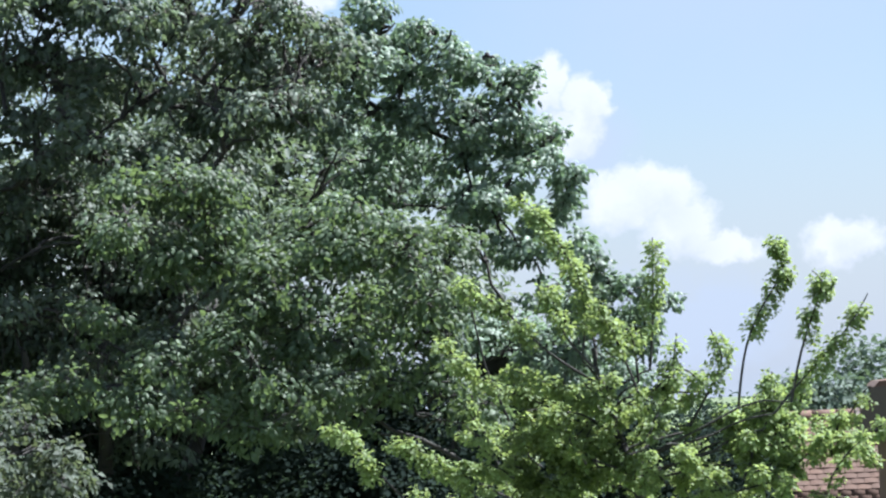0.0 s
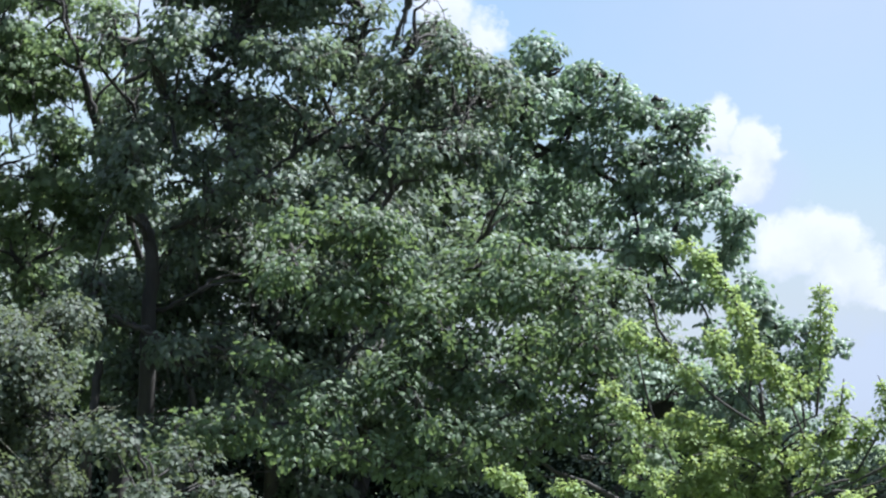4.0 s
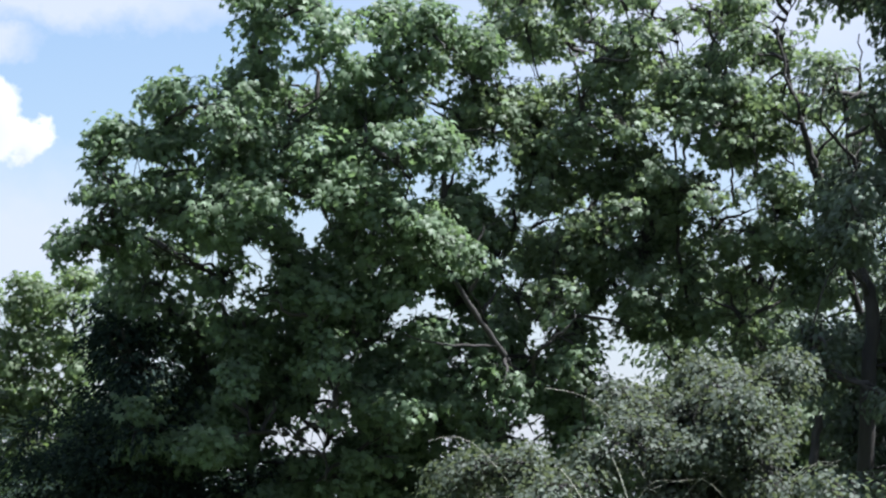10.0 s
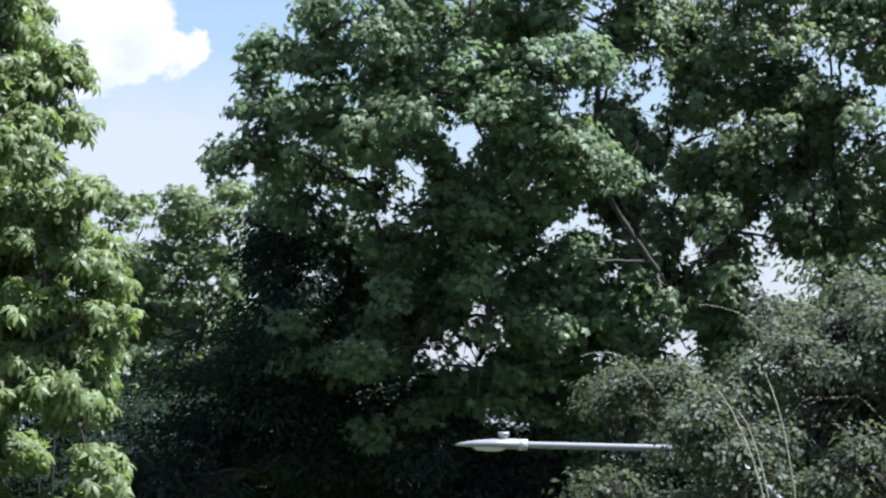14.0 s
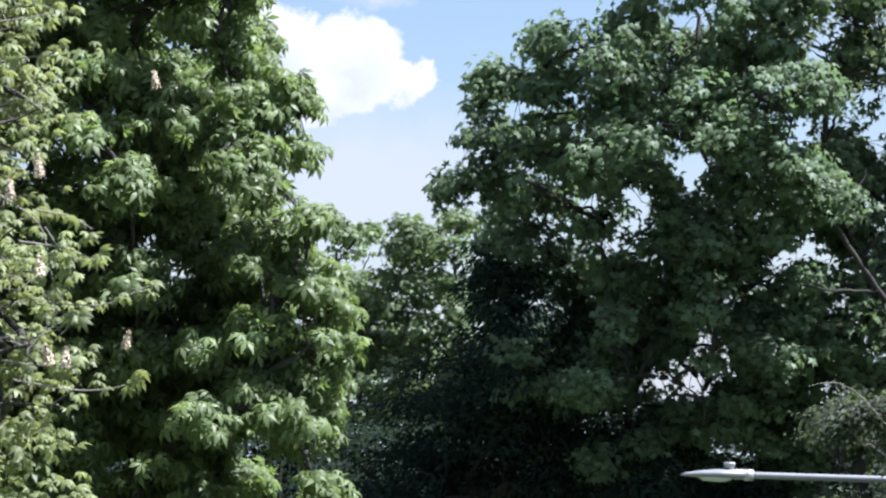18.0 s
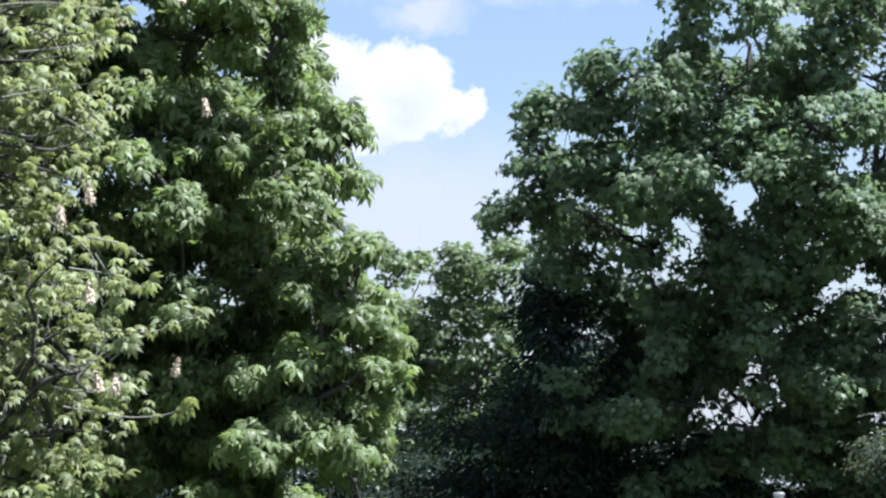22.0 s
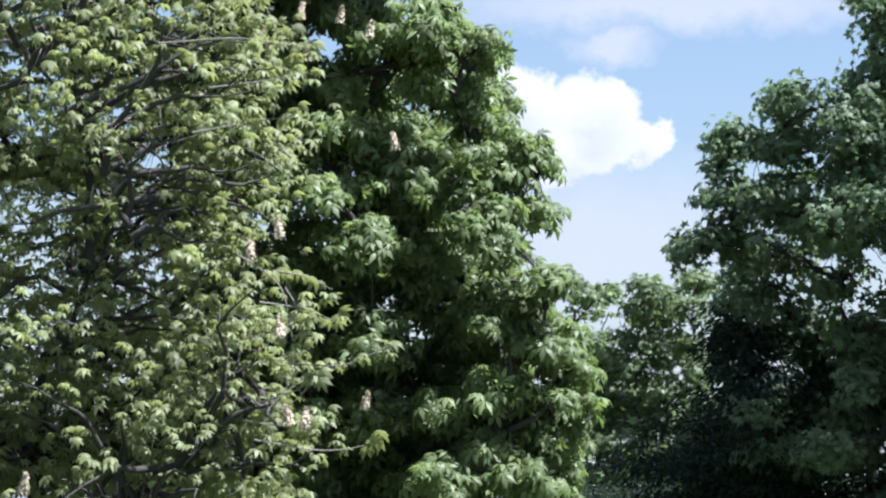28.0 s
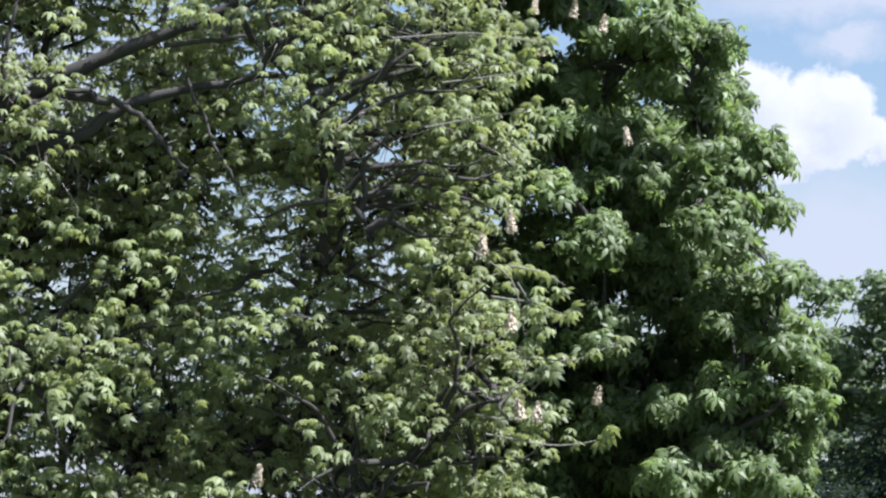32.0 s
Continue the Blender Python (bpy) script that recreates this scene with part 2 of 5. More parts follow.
def root(name, at, label, category, group=""):
    ob = new(name)
    ob.location = at
    ob.empty_display_size = 0.3
    return tagged(ob, label, category, group)


class Tubes:
    """Gathers tapering tubes (limbs, twigs, canes) into one mesh."""

    def __init__(self, sides=6):
        self.v, self.f, self.n, self.k = [], [], 0, sides

    def add(self, pts, r0, r1):
        pts = np.asarray(pts, float)
        m, k = len(pts), self.k
        d = np.gradient(pts, axis=0)
        d /= np.linalg.norm(d, axis=1)[:, None] + 1e-9
        ref = np.array([0.31, 0.93, 0.17])
        a = np.cross(d, ref)
        a /= np.linalg.norm(a, axis=1)[:, None] + 1e-9
        b = np.cross(d, a)
        ang = np.arange(k) * 2 * math.pi / k
        rad = np.linspace(r0, r1, m)[:, None, None]
        ring = pts[:, None] + rad * (np.cos(ang)[None, :, None] * a[:, None] + np.sin(ang)[None, :, None] * b[:, None])
        self.v.append(ring.reshape(-1, 3))
        i = np.arange(m - 1)[:, None] * k
        j = np.arange(k)[None]
        j2 = (j + 1) % k
        q = np.stack([i + j, i + j2, i + k + j2, i + k + j], -1).reshape(-1, 4) + self.n
        self.f.append(q)
        self.n += m * k
        return self

    def mesh(self, name, mat):
        return mesh_from(name, np.concatenate(self.v), np.concatenate(self.f), mat, True)


def bend(a, b, rng, lift=0.15, wobble=0.06, n=7):
    """A branch's line from a to b, rising first and wandering a little."""
    a, b = np.asarray(a, float), np.asarray(b, float)
    s = np.linspace(0, 1, n)[:, None]
    ln = np.linalg.norm(b - a)
    pts = a + (b - a) * s
    pts[:, 2] += lift * ln * np.sin(math.pi * s[:, 0])
    w = rng.normal(0, wobble * ln, (n, 3))
    w[0] = w[-1] = 0
    w[1:-1] = (w[:-2] + 2 * w[1:-1] + w[2:]) / 4
    return pts + w


# ---------------------------------------------------------------- leaf shapes (unit size, stalk at the origin, tip along x, upper side z)
def shape_simple(width=0.55, fold=0.12, droop=0.12):
    v = [(0, 0, 0), (0.45, width / 2, fold), (0.5, 0, 0), (0.45, -width / 2, fold), (1, 0, -droop)]
    return np.array(v, float), np.array([(0, 2, 1), (0, 3, 2), (1, 2, 4), (2, 3, 4)])


def shape_fold(width=0.6, fold=0.1, droop=0.1):
    """A plain small leaf, folded along its rib."""
    v = [(0, 0, -0.02), (0.48, width / 2, fold), (0.48, -width / 2, fold), (1, 0, -droop)]
    return np.array(v, float), np.array([(0, 3, 1), (0, 2, 3)])


def shape_star(droop=0.42):
    """A five-lobed maple leaf whose lobes and tip hang."""
    v = [(0.30, 0, 0.06)]
    for ang, r in ((-122, .60), (-84, .42), (-52, .78), (-25, .46), (0, .86), (25, .46), (52, .78), (84, .42), (122, .60)):
        a = radians(ang)
        v.append((0.30 + r * math.cos(a) * 0.82, r * math.sin(a) * 0.82, -droop * r ** 1.6))
    return np.array(v, float), np.array([(0, i, i + 1) for i in range(1, 9)])


def shape_leaf(width=0.62, fold=0.1, droop=0.35):
    """An oval leaf, folded along its rib, that bends over towards its tip."""
    v = [(0, 0, 0), (0.35, width / 2, -fold), (0.4, 0, 0.04), (0.35, -width / 2, -fold), (0.75, width * 0.36, -droop * 0.6), (0.78, 0, -droop * 0.42), (0.75, -width * 0.36, -droop * 0.6), (1, 0, -droop)]
    return np.array(v, float), np.array([(0, 2, 1), (0, 3, 2), (1, 2, 5), (1, 5, 4), (2, 3, 6), (2, 6, 5), (4, 5, 7), (5, 6, 7)])


def shape_palm(n=6, width=0.34, droop=0.55, spread=235):
    """A chestnut leaf: leaflets that fan out and hang from one stalk."""
    vs, fs = [(0, 0, 0)], []
    for i in range(n):
        a = radians((i - (n - 1) / 2) * spread / (n - 1))
        ln = 1.0 - 0.28 * abs(i - (n - 1) / 2) / ((n - 1) / 2)
        c, s = math.cos(a), math.sin(a)
        o = len(vs)
        for x, y, z in ((0.6, width / 2, -droop * 0.30), (0.55, 0, -droop * 0.20), (0.6, -width / 2, -droop * 0.30), (0.98, 0, -droop)):
            vs.append((ln * (c * x - s * y), ln * (s * x + c * y), ln * z))
        fs += [(0, o + 1, o), (0, o + 2, o + 1), (o, o + 1, o + 3), (o + 1, o + 2, o + 3)]
    return np.array(vs, float), np.array(fs)


def bases(nrm, tip):
    nrm = nrm / (np.linalg.norm(nrm, axis=1)[:, None] + 1e-9)
    tip = tip - nrm * (tip * nrm).sum(1)[:, None]
    tip /= np.linalg.norm(tip, axis=1)[:, None] + 1e-9
    return np.stack([tip, np.cross(nrm, tip), nrm], -1)


def leaves_mesh(name, shape, pos, nrm, tip, size, mat):
    v, f = shape
    B = bases(nrm, tip) * size[:, None, None]
    V = np.einsum("nij,kj->nki", B, v) + pos[:, None]
    Fc = f[None] + (np.arange(len(pos)) * len(v))[:, None, None]
    return mesh_from(name, V.reshape(-1, 3), Fc.reshape(-1, 3), mat)


def unit(rng, n):
    u = rng.normal(size=(n, 3))
    return u / np.linalg.norm(u, axis=1)[:, None]


def spray_leaves(rng, centre, out, per, spread, size, lay=0.75, hang=0.35, flat=0.6):
    """Leaves of the sprays at centre (n x 3), each pointing along out: places, upper sides, tips, sizes."""
    n = len(centre)
    g = np.clip(rng.normal(size=(n, per, 3)), -1.3, 1.3) * spread * np.array([1, 1, flat])
    pos = centre[:, None] + g
    o = out[:, None] + g / (spread * 1.6) * 0.55 + rng.normal(size=(n, per, 3)) * 0.35
    tip = o + np.array([0, 0, -hang])
    nrm = np.array([0, 0, lay]) + o * (1 - lay) * 1.2 + rng.normal(size=(n, per, 3)) * 0.42
    sz = size * rng.uniform(0.65, 1.25, (n, per))
    return pos.reshape(-1, 3), nrm.reshape(-1, 3), tip.reshape(-1, 3), sz.ravel()


def crown_points(rng, crown, n, gaps, shell=0.28, rough=0.22, grain=1.1, pad=0.34, per_pad=8, clear=0.1, tall=0.62):
    """Places of leaf sprays in a crown made of lobes. The sprays sit on domed pads of foliage, mostly near the lobes' skins, with the gaps left open."""
    L = np.asarray(crown, float)
    area = (L[:, 3] * L[:, 4] + L[:, 3] * L[:, 5] + L[:, 4] * L[:, 5])
    pick = rng.choice(len(L), size=int(n / per_pad * 1.9), p=area ** 0.9 / (area ** 0.9).sum())
    u = unit(rng, len(pick))
    u[:, 2] += 0.1                           # more leaves on the upper side
    u /= np.linalg.norm(u, axis=1)[:, None]
    r = np.clip(0.88 - shell * rng.exponential(1.0, len(pick)), 0.1, 1)
    pts, out = [], []
    for k in range(len(pick)):
        c, rad = L[pick[k], :3], L[pick[k], 3:]
        bump = noise.noise(Vector(c + u[k] * rad * 0.9) * grain)
        p = c + u[k] * rad * (r[k] + rough * bump)
        w = unit(rng, per_pad)
        w[:, 2] = np.abs(w[:, 2]) * 1.1 - 0.25
        size = pad * rng.uniform(0.6, 1.3)
        pts.append(p + w * size * np.array([1, 1, tall]))
        out.append(w * 0.8 + u[k] * 0.5)
    p, o = np.concatenate(pts), np.concatenate(out)
    keep = np.ones(len(p), bool)
    for gx, gy, gz, gr, gh in gaps:          # open ways through the crown along the line from EYE, where the sky shows
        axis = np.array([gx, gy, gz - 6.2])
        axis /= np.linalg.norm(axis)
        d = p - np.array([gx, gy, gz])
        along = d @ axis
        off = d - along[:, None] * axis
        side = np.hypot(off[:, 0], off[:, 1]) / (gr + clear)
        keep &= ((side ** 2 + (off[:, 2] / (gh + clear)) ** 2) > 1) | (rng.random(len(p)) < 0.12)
    p, o = p[keep], o[keep]
    return p[:n], o[:n]


GROUND = 0.0


def spot(bearing, height, far):
    """The place that lies at that bearing (from the y axis towards x) and height over the horizon, in degrees, far metres off."""
    a, e = radians(bearing), radians(height)
    return far * math.sin(a), far * math.cos(a), EYE[2] + far * math.tan(e)


def lobes(far, deep, rows):
    """Lobes of a crown: bearing, height, half width and half height in degrees, about far metres off and deep metres thick each way."""
    rng = np.random.default_rng(len(rows) + int(far * 10))
    out = []
    for a, e, w, h in rows:
        d = far + rng.uniform(-0.6, 0.6) * deep
        out.append((*spot(a, e, d), d * math.tan(radians(w)), deep * rng.uniform(0.7, 1.0) * min(1.0, 0.45 + w), d * math.tan(radians(h * 0.85 + w * 0.25))))
    return out


def mass(far, deep, n, a0, a1, e0, e1, w, h, top=99.0, slope=0.0):
    """The inner body of a crown: n lobes strewn between two bearings and two heights, lower than top + slope * (bearing - a0)."""
    rng = np.random.default_rng(n + int(far * 10))
    rows = []
    while len(rows) < n:
        a, e = rng.uniform(a0, a1), rng.uniform(e0, e1)
        if e < top + slope * (a - a0):
            rows.append((a, e, w * rng.uniform(0.7, 1.2), h * rng.uniform(0.7, 1.2)))
    return lobes(far, deep, rows)


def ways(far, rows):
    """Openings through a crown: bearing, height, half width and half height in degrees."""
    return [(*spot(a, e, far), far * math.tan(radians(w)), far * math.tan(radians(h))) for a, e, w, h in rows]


def tree(name, label, base, crown, leaf, mat, shape, cover, per, spread, size, fork=0.45, trunk_r=0.2, gaps=(), seed=1,
         bark=None, twig=None, lay=0.6, hang=0.35, shell=0.28, rough=0.22, singles=280, branchlets=9, twigs=0.5, flat=0.6,
         category="tree", lean=(0, 0), grain=1.1, pad=0.4, per_pad=10, tall=0.5, front=(), many=0):
    """A tree: trunk, limbs to each lobe of the crown, branches, twigs and leaves on sprays."""
    rng = np.random.default_rng(seed)
    bark, twig = bark or MAT_BARK, twig or MAT_BARK
    bx, by = base
    rt = root(name, (bx, by, GROUND), label, category)
    L = np.asarray(crown, float)
    sprays = many or int(cover * (math.pi * L[:, 3] * L[:, 5]).sum() / (0.36 * size * size * per))
    origin = np.array([bx, by, GROUND])
    top = L[:, 2].mean() * fork
    head = np.array([bx + lean[0], by + lean[1], top])
    line = bend((bx, by, -0.2), head, rng, 0.0, 0.02, 9)
    nodes = [line[4:]]
    child("trunk", Tubes(10).add(line - origin, trunk_r * 1.25, trunk_r * 0.75).mesh("trunk", bark), rt)
    order = np.argsort(np.linalg.norm(L[:, :3] - head, axis=1))
    for i in order:
        allp = np.concatenate(nodes)
        c = L[i, :3]
        cost = np.linalg.norm(allp - c, axis=1) + 1.2 * np.maximum(0, allp[:, 2] - c[2] + 0.2)
        a = allp[cost.argmin()]
        tip_at = c + (c - a) * 0.25
        path = bend(a, tip_at, rng, 0.10, 0.05, 9)
        r = trunk_r * (0.5 if len(nodes) < 4 else min(0.2, 0.04 + 0.09 * L[i, 3]))
        child("limb", Tubes(7).add(path - origin, r, r * 0.3).mesh("limb", bark), rt)
        nodes.append(path)
    for r0, r1, line in front:               # the boughs that show on the street side
        line = np.asarray(line, float)
        k = np.linspace(0, len(line) - 1, 6 * len(line))
        path = np.stack([np.interp(k, np.arange(len(line)), line[:, j]) for j in range(3)], -1)
        for _ in range(4):
            path[1:-1] = (path[:-2] + 2 * path[1:-1] + path[2:]) / 4
        path[1:-1] += rng.normal(0, 0.012, (len(path) - 2, 3))
        child("limb", Tubes(7).add(path - origin, r0, r1).mesh("limb", bark), rt)
        nodes.append(path)
    allp = np.concatenate(nodes)
    br = Tubes(5)
    tips = []
    for i in range(len(L)):
        u = unit(rng, branchlets)
        ends = L[i, :3] + u * L[i, 3:] * rng.uniform(0.6, 0.98, (branchlets, 1))
        for e in ends:
            cost = np.linalg.norm(allp - e, axis=1) + 0.8 * np.maximum(0, allp[:, 2] - e[2])
            a = allp[rng.choice(np.argsort(cost)[:14])]
            path = bend(a, e, rng, 0.08, 0.07, 8)
            br.add(path - origin, 0.026 * trunk_r / 0.2 + 0.008, 0.006)
            tips.append(path)
    child("branchwork", br.mesh("branchwork", bark), rt, kind="stuff")
    tp = np.concatenate(tips)
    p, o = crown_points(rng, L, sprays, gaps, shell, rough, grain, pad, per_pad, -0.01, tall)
    tw = Tubes(3)
    some = rng.random(len(p)) < twigs
    for q in p[some]:
        cand = tp[rng.integers(0, len(tp), 160)]
        a = cand[np.linalg.norm(cand - q, axis=1).argmin()]
        if np.linalg.norm(a - q) < 0.75:
            tw.add(bend(a, q, rng, 0.08, 0.12, 5) - origin, 0.006, 0.003)
    child("twigwork", tw.mesh("twigwork", twig), rt, kind="stuff")
    # of the leaves nearest the street some are pieces of their own, the rest is one mass
    at, nrm, tip, sz = spray_leaves(rng, p, o, per, spread, size, lay, hang, flat)
    near = np.argsort(np.linalg.norm(at[:, :2], axis=1))[:singles * 6]
    near = rng.permutation(near)[:singles]
    rest = np.setdiff1d(np.arange(len(at)), near)
    child("crown", leaves_mesh("crown", shape, at[rest] - origin, nrm[rest], tip[rest], sz[rest], mat), rt, kind="stuff")
    one = mesh_from(leaf, shape[0], shape[1], mat)
    B = bases(nrm[near], tip[near])
    for k, i in enumerate(near):
        ob = child(leaf, one, rt)
        ob.matrix_basis = Matrix.LocRotScale(Vector(at[i] - origin), Matrix(B[k].tolist()).to_quaternion(), (sz[i],) * 3)
    return rt


# ---------------------------------------------------------------- ground
def make_ground():
    bm = bmesh.new()
    bmesh.ops.create_grid(bm, x_segments=40, y_segments=40, size=1500)
    for v in bm.verts:
        v.co.z = GROUND
    me = bpy.data.meshes.new("ground")
    bm.to_mesh(me)
    bm.free()
    me.materials.append(MAT_GRASS)
    tagged(new("ground", me), "mown green grass ground under the trees", "ground", kind="structure")


make_ground()

STAR = shape_star()
NARROW = shape_fold(0.36, 0.06, 0.15)
FOLD, ROUND = shape_fold(), shape_fold(0.8, 0.14, 0.1)
OVAL = shape_simple(0.72, 0.14, 0.1)
LEAF = shape_leaf()
PALM, TUFT = shape_palm(6, 0.44, 0.75, 290), shape_palm(7, 0.48, 0.8, 310)

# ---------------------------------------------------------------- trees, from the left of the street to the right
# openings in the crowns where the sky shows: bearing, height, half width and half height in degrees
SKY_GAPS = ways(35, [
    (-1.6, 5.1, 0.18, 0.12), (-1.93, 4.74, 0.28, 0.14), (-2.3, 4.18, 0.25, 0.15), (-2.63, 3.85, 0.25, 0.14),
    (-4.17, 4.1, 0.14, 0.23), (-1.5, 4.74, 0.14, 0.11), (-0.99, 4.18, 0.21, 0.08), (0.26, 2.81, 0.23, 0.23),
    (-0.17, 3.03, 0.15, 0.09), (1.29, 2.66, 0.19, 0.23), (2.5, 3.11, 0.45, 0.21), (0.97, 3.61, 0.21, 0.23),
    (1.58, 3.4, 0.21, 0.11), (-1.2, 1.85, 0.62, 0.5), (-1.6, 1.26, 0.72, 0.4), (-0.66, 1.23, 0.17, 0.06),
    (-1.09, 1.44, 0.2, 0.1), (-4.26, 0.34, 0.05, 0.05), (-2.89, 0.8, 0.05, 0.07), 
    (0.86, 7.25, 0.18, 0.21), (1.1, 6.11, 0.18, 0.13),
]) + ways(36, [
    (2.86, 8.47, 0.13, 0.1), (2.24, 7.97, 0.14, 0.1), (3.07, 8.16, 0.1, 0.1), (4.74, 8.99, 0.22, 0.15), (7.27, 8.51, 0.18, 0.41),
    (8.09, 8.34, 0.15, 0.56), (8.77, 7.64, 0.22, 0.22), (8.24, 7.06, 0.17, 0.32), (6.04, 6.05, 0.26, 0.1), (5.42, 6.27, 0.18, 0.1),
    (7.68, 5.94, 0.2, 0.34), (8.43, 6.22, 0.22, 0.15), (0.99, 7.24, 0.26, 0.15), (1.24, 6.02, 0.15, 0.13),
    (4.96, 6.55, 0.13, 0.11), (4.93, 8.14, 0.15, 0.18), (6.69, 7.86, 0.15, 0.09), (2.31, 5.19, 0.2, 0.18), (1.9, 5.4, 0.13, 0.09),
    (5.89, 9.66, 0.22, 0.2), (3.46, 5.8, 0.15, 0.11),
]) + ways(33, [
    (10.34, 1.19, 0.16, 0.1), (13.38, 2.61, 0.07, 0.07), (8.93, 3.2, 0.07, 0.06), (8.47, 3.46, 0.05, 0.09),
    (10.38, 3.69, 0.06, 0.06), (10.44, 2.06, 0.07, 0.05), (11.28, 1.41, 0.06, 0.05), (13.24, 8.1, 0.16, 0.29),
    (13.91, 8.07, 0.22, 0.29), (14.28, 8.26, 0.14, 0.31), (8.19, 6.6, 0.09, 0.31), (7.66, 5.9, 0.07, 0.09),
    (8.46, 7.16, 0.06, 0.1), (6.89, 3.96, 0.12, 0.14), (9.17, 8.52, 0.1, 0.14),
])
lime_tree = tree(
    "chestnut_tree", "young-leaved yellow-green chestnut tree with bare grey twigs", (-11.447, 26.427), [
    (-8.245, 26.759, 10.065, 2.108, 2.2, 1.657),
    (-8.142, 26.79, 7.94, 2.008, 2.4, 1.657),
    (-7.947, 26.849, 5.942, 1.958, 2.2, 1.657),
    (-11.147, 27.313, 9.38, 2.274, 2.2, 1.904),
    (-10.516, 25.95, 7.169, 2.259, 2.4, 1.907),
    (-10.227, 26.066, 5.245, 2.259, 2.4, 1.506),
    (-11.382, 28.835, 7.06, 2.668, 1.8, 2.39),
    (-8.79, 29.728, 7.687, 2.112, 1.8, 2.39),
    (-8.041, 27.342, 11.865, 1.686, 1.8, 1.328),
    (-10.979, 27.381, 11.791, 1.851, 1.8, 1.216),
    (-6.713, 26.771, 6.86, 0.792, 1.2, 1.188),
    (-6.869, 27.144, 9.492, 0.653, 1.2, 1.506),
    (-12.689, 28.284, 8.669, 1.112, 1.4, 1.834),
    (-13.131, 28.081, 7.225, 1.112, 1.4, 1.667),
    (-11.409, 25.57, 9.533, 1.004, 1.4, 0.954),
    (-10.582, 25.923, 9.269, 0.954, 1.2, 0.753),
] + mass(29.6, 1.0, 72, -25.6, -13.8, -1.5, 10.8, 0.6, 0.5) + [
    (-10.557, 28.934, 10.105, 1.049, 1.4, 0.883),
    (-9.526, 29.29, 10.69, 1.049, 1.4, 0.883),
    (-10.843, 28.828, 8.989, 1.049, 1.4, 0.883),
],
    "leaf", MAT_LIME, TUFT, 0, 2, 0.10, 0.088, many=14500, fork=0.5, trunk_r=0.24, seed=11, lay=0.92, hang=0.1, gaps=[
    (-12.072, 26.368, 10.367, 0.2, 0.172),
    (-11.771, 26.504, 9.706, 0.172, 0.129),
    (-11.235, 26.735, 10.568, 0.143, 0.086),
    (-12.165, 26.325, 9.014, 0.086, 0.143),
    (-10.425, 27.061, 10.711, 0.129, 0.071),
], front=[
    (0.108, 0.052, [(-12.249, 27.051, 8.13), (-11.288, 25.768, 8.996), (-10.569, 25.621, 9.623), (-9.839, 25.91, 10.049), (-8.813, 26.277, 10.531)]),
    (0.076, 0.031, [(-11.288, 25.768, 8.996), (-10.017, 25.731, 9.302), (-9.48, 25.822, 9.678), (-8.421, 26.406, 9.934)]),
    (0.043, 0.016, [(-10.567, 25.622, 9.548), (-9.85, 25.683, 9.693), (-9.439, 25.725, 9.49), (-9.166, 25.714, 9.163), (-9.023, 25.765, 8.969)]),
    (0.032, 0.013, [(-11.14, 25.606, 9.128), (-10.888, 25.487, 9.612), (-10.998, 25.44, 10.31)]),
    (0.032, 0.013, [(-10.7, 25.567, 9.367), (-10.631, 25.483, 10.006), (-10.529, 25.525, 10.512)]),
    (0.027, 0.010, [(-9.338, 25.985, 10.148), (-8.474, 26.06, 10.239), (-8.379, 25.981, 9.429)]),
    (0.019, 0.008, [(-8.456, 26.174, 10.154), (-7.683, 26.087, 8.987), (-7.36, 26.071, 8.247)]),
    (0.018, 0.008, [(-9.11, 25.955, 9.838), (-8.68, 25.662, 9.102), (-8.267, 25.689, 8.513)]),
],
    shell=0.22, rough=0.3, twig=MAT_TWIG, singles=280, branchlets=24, twigs=0.6, pad=0.36, per_pad=6)
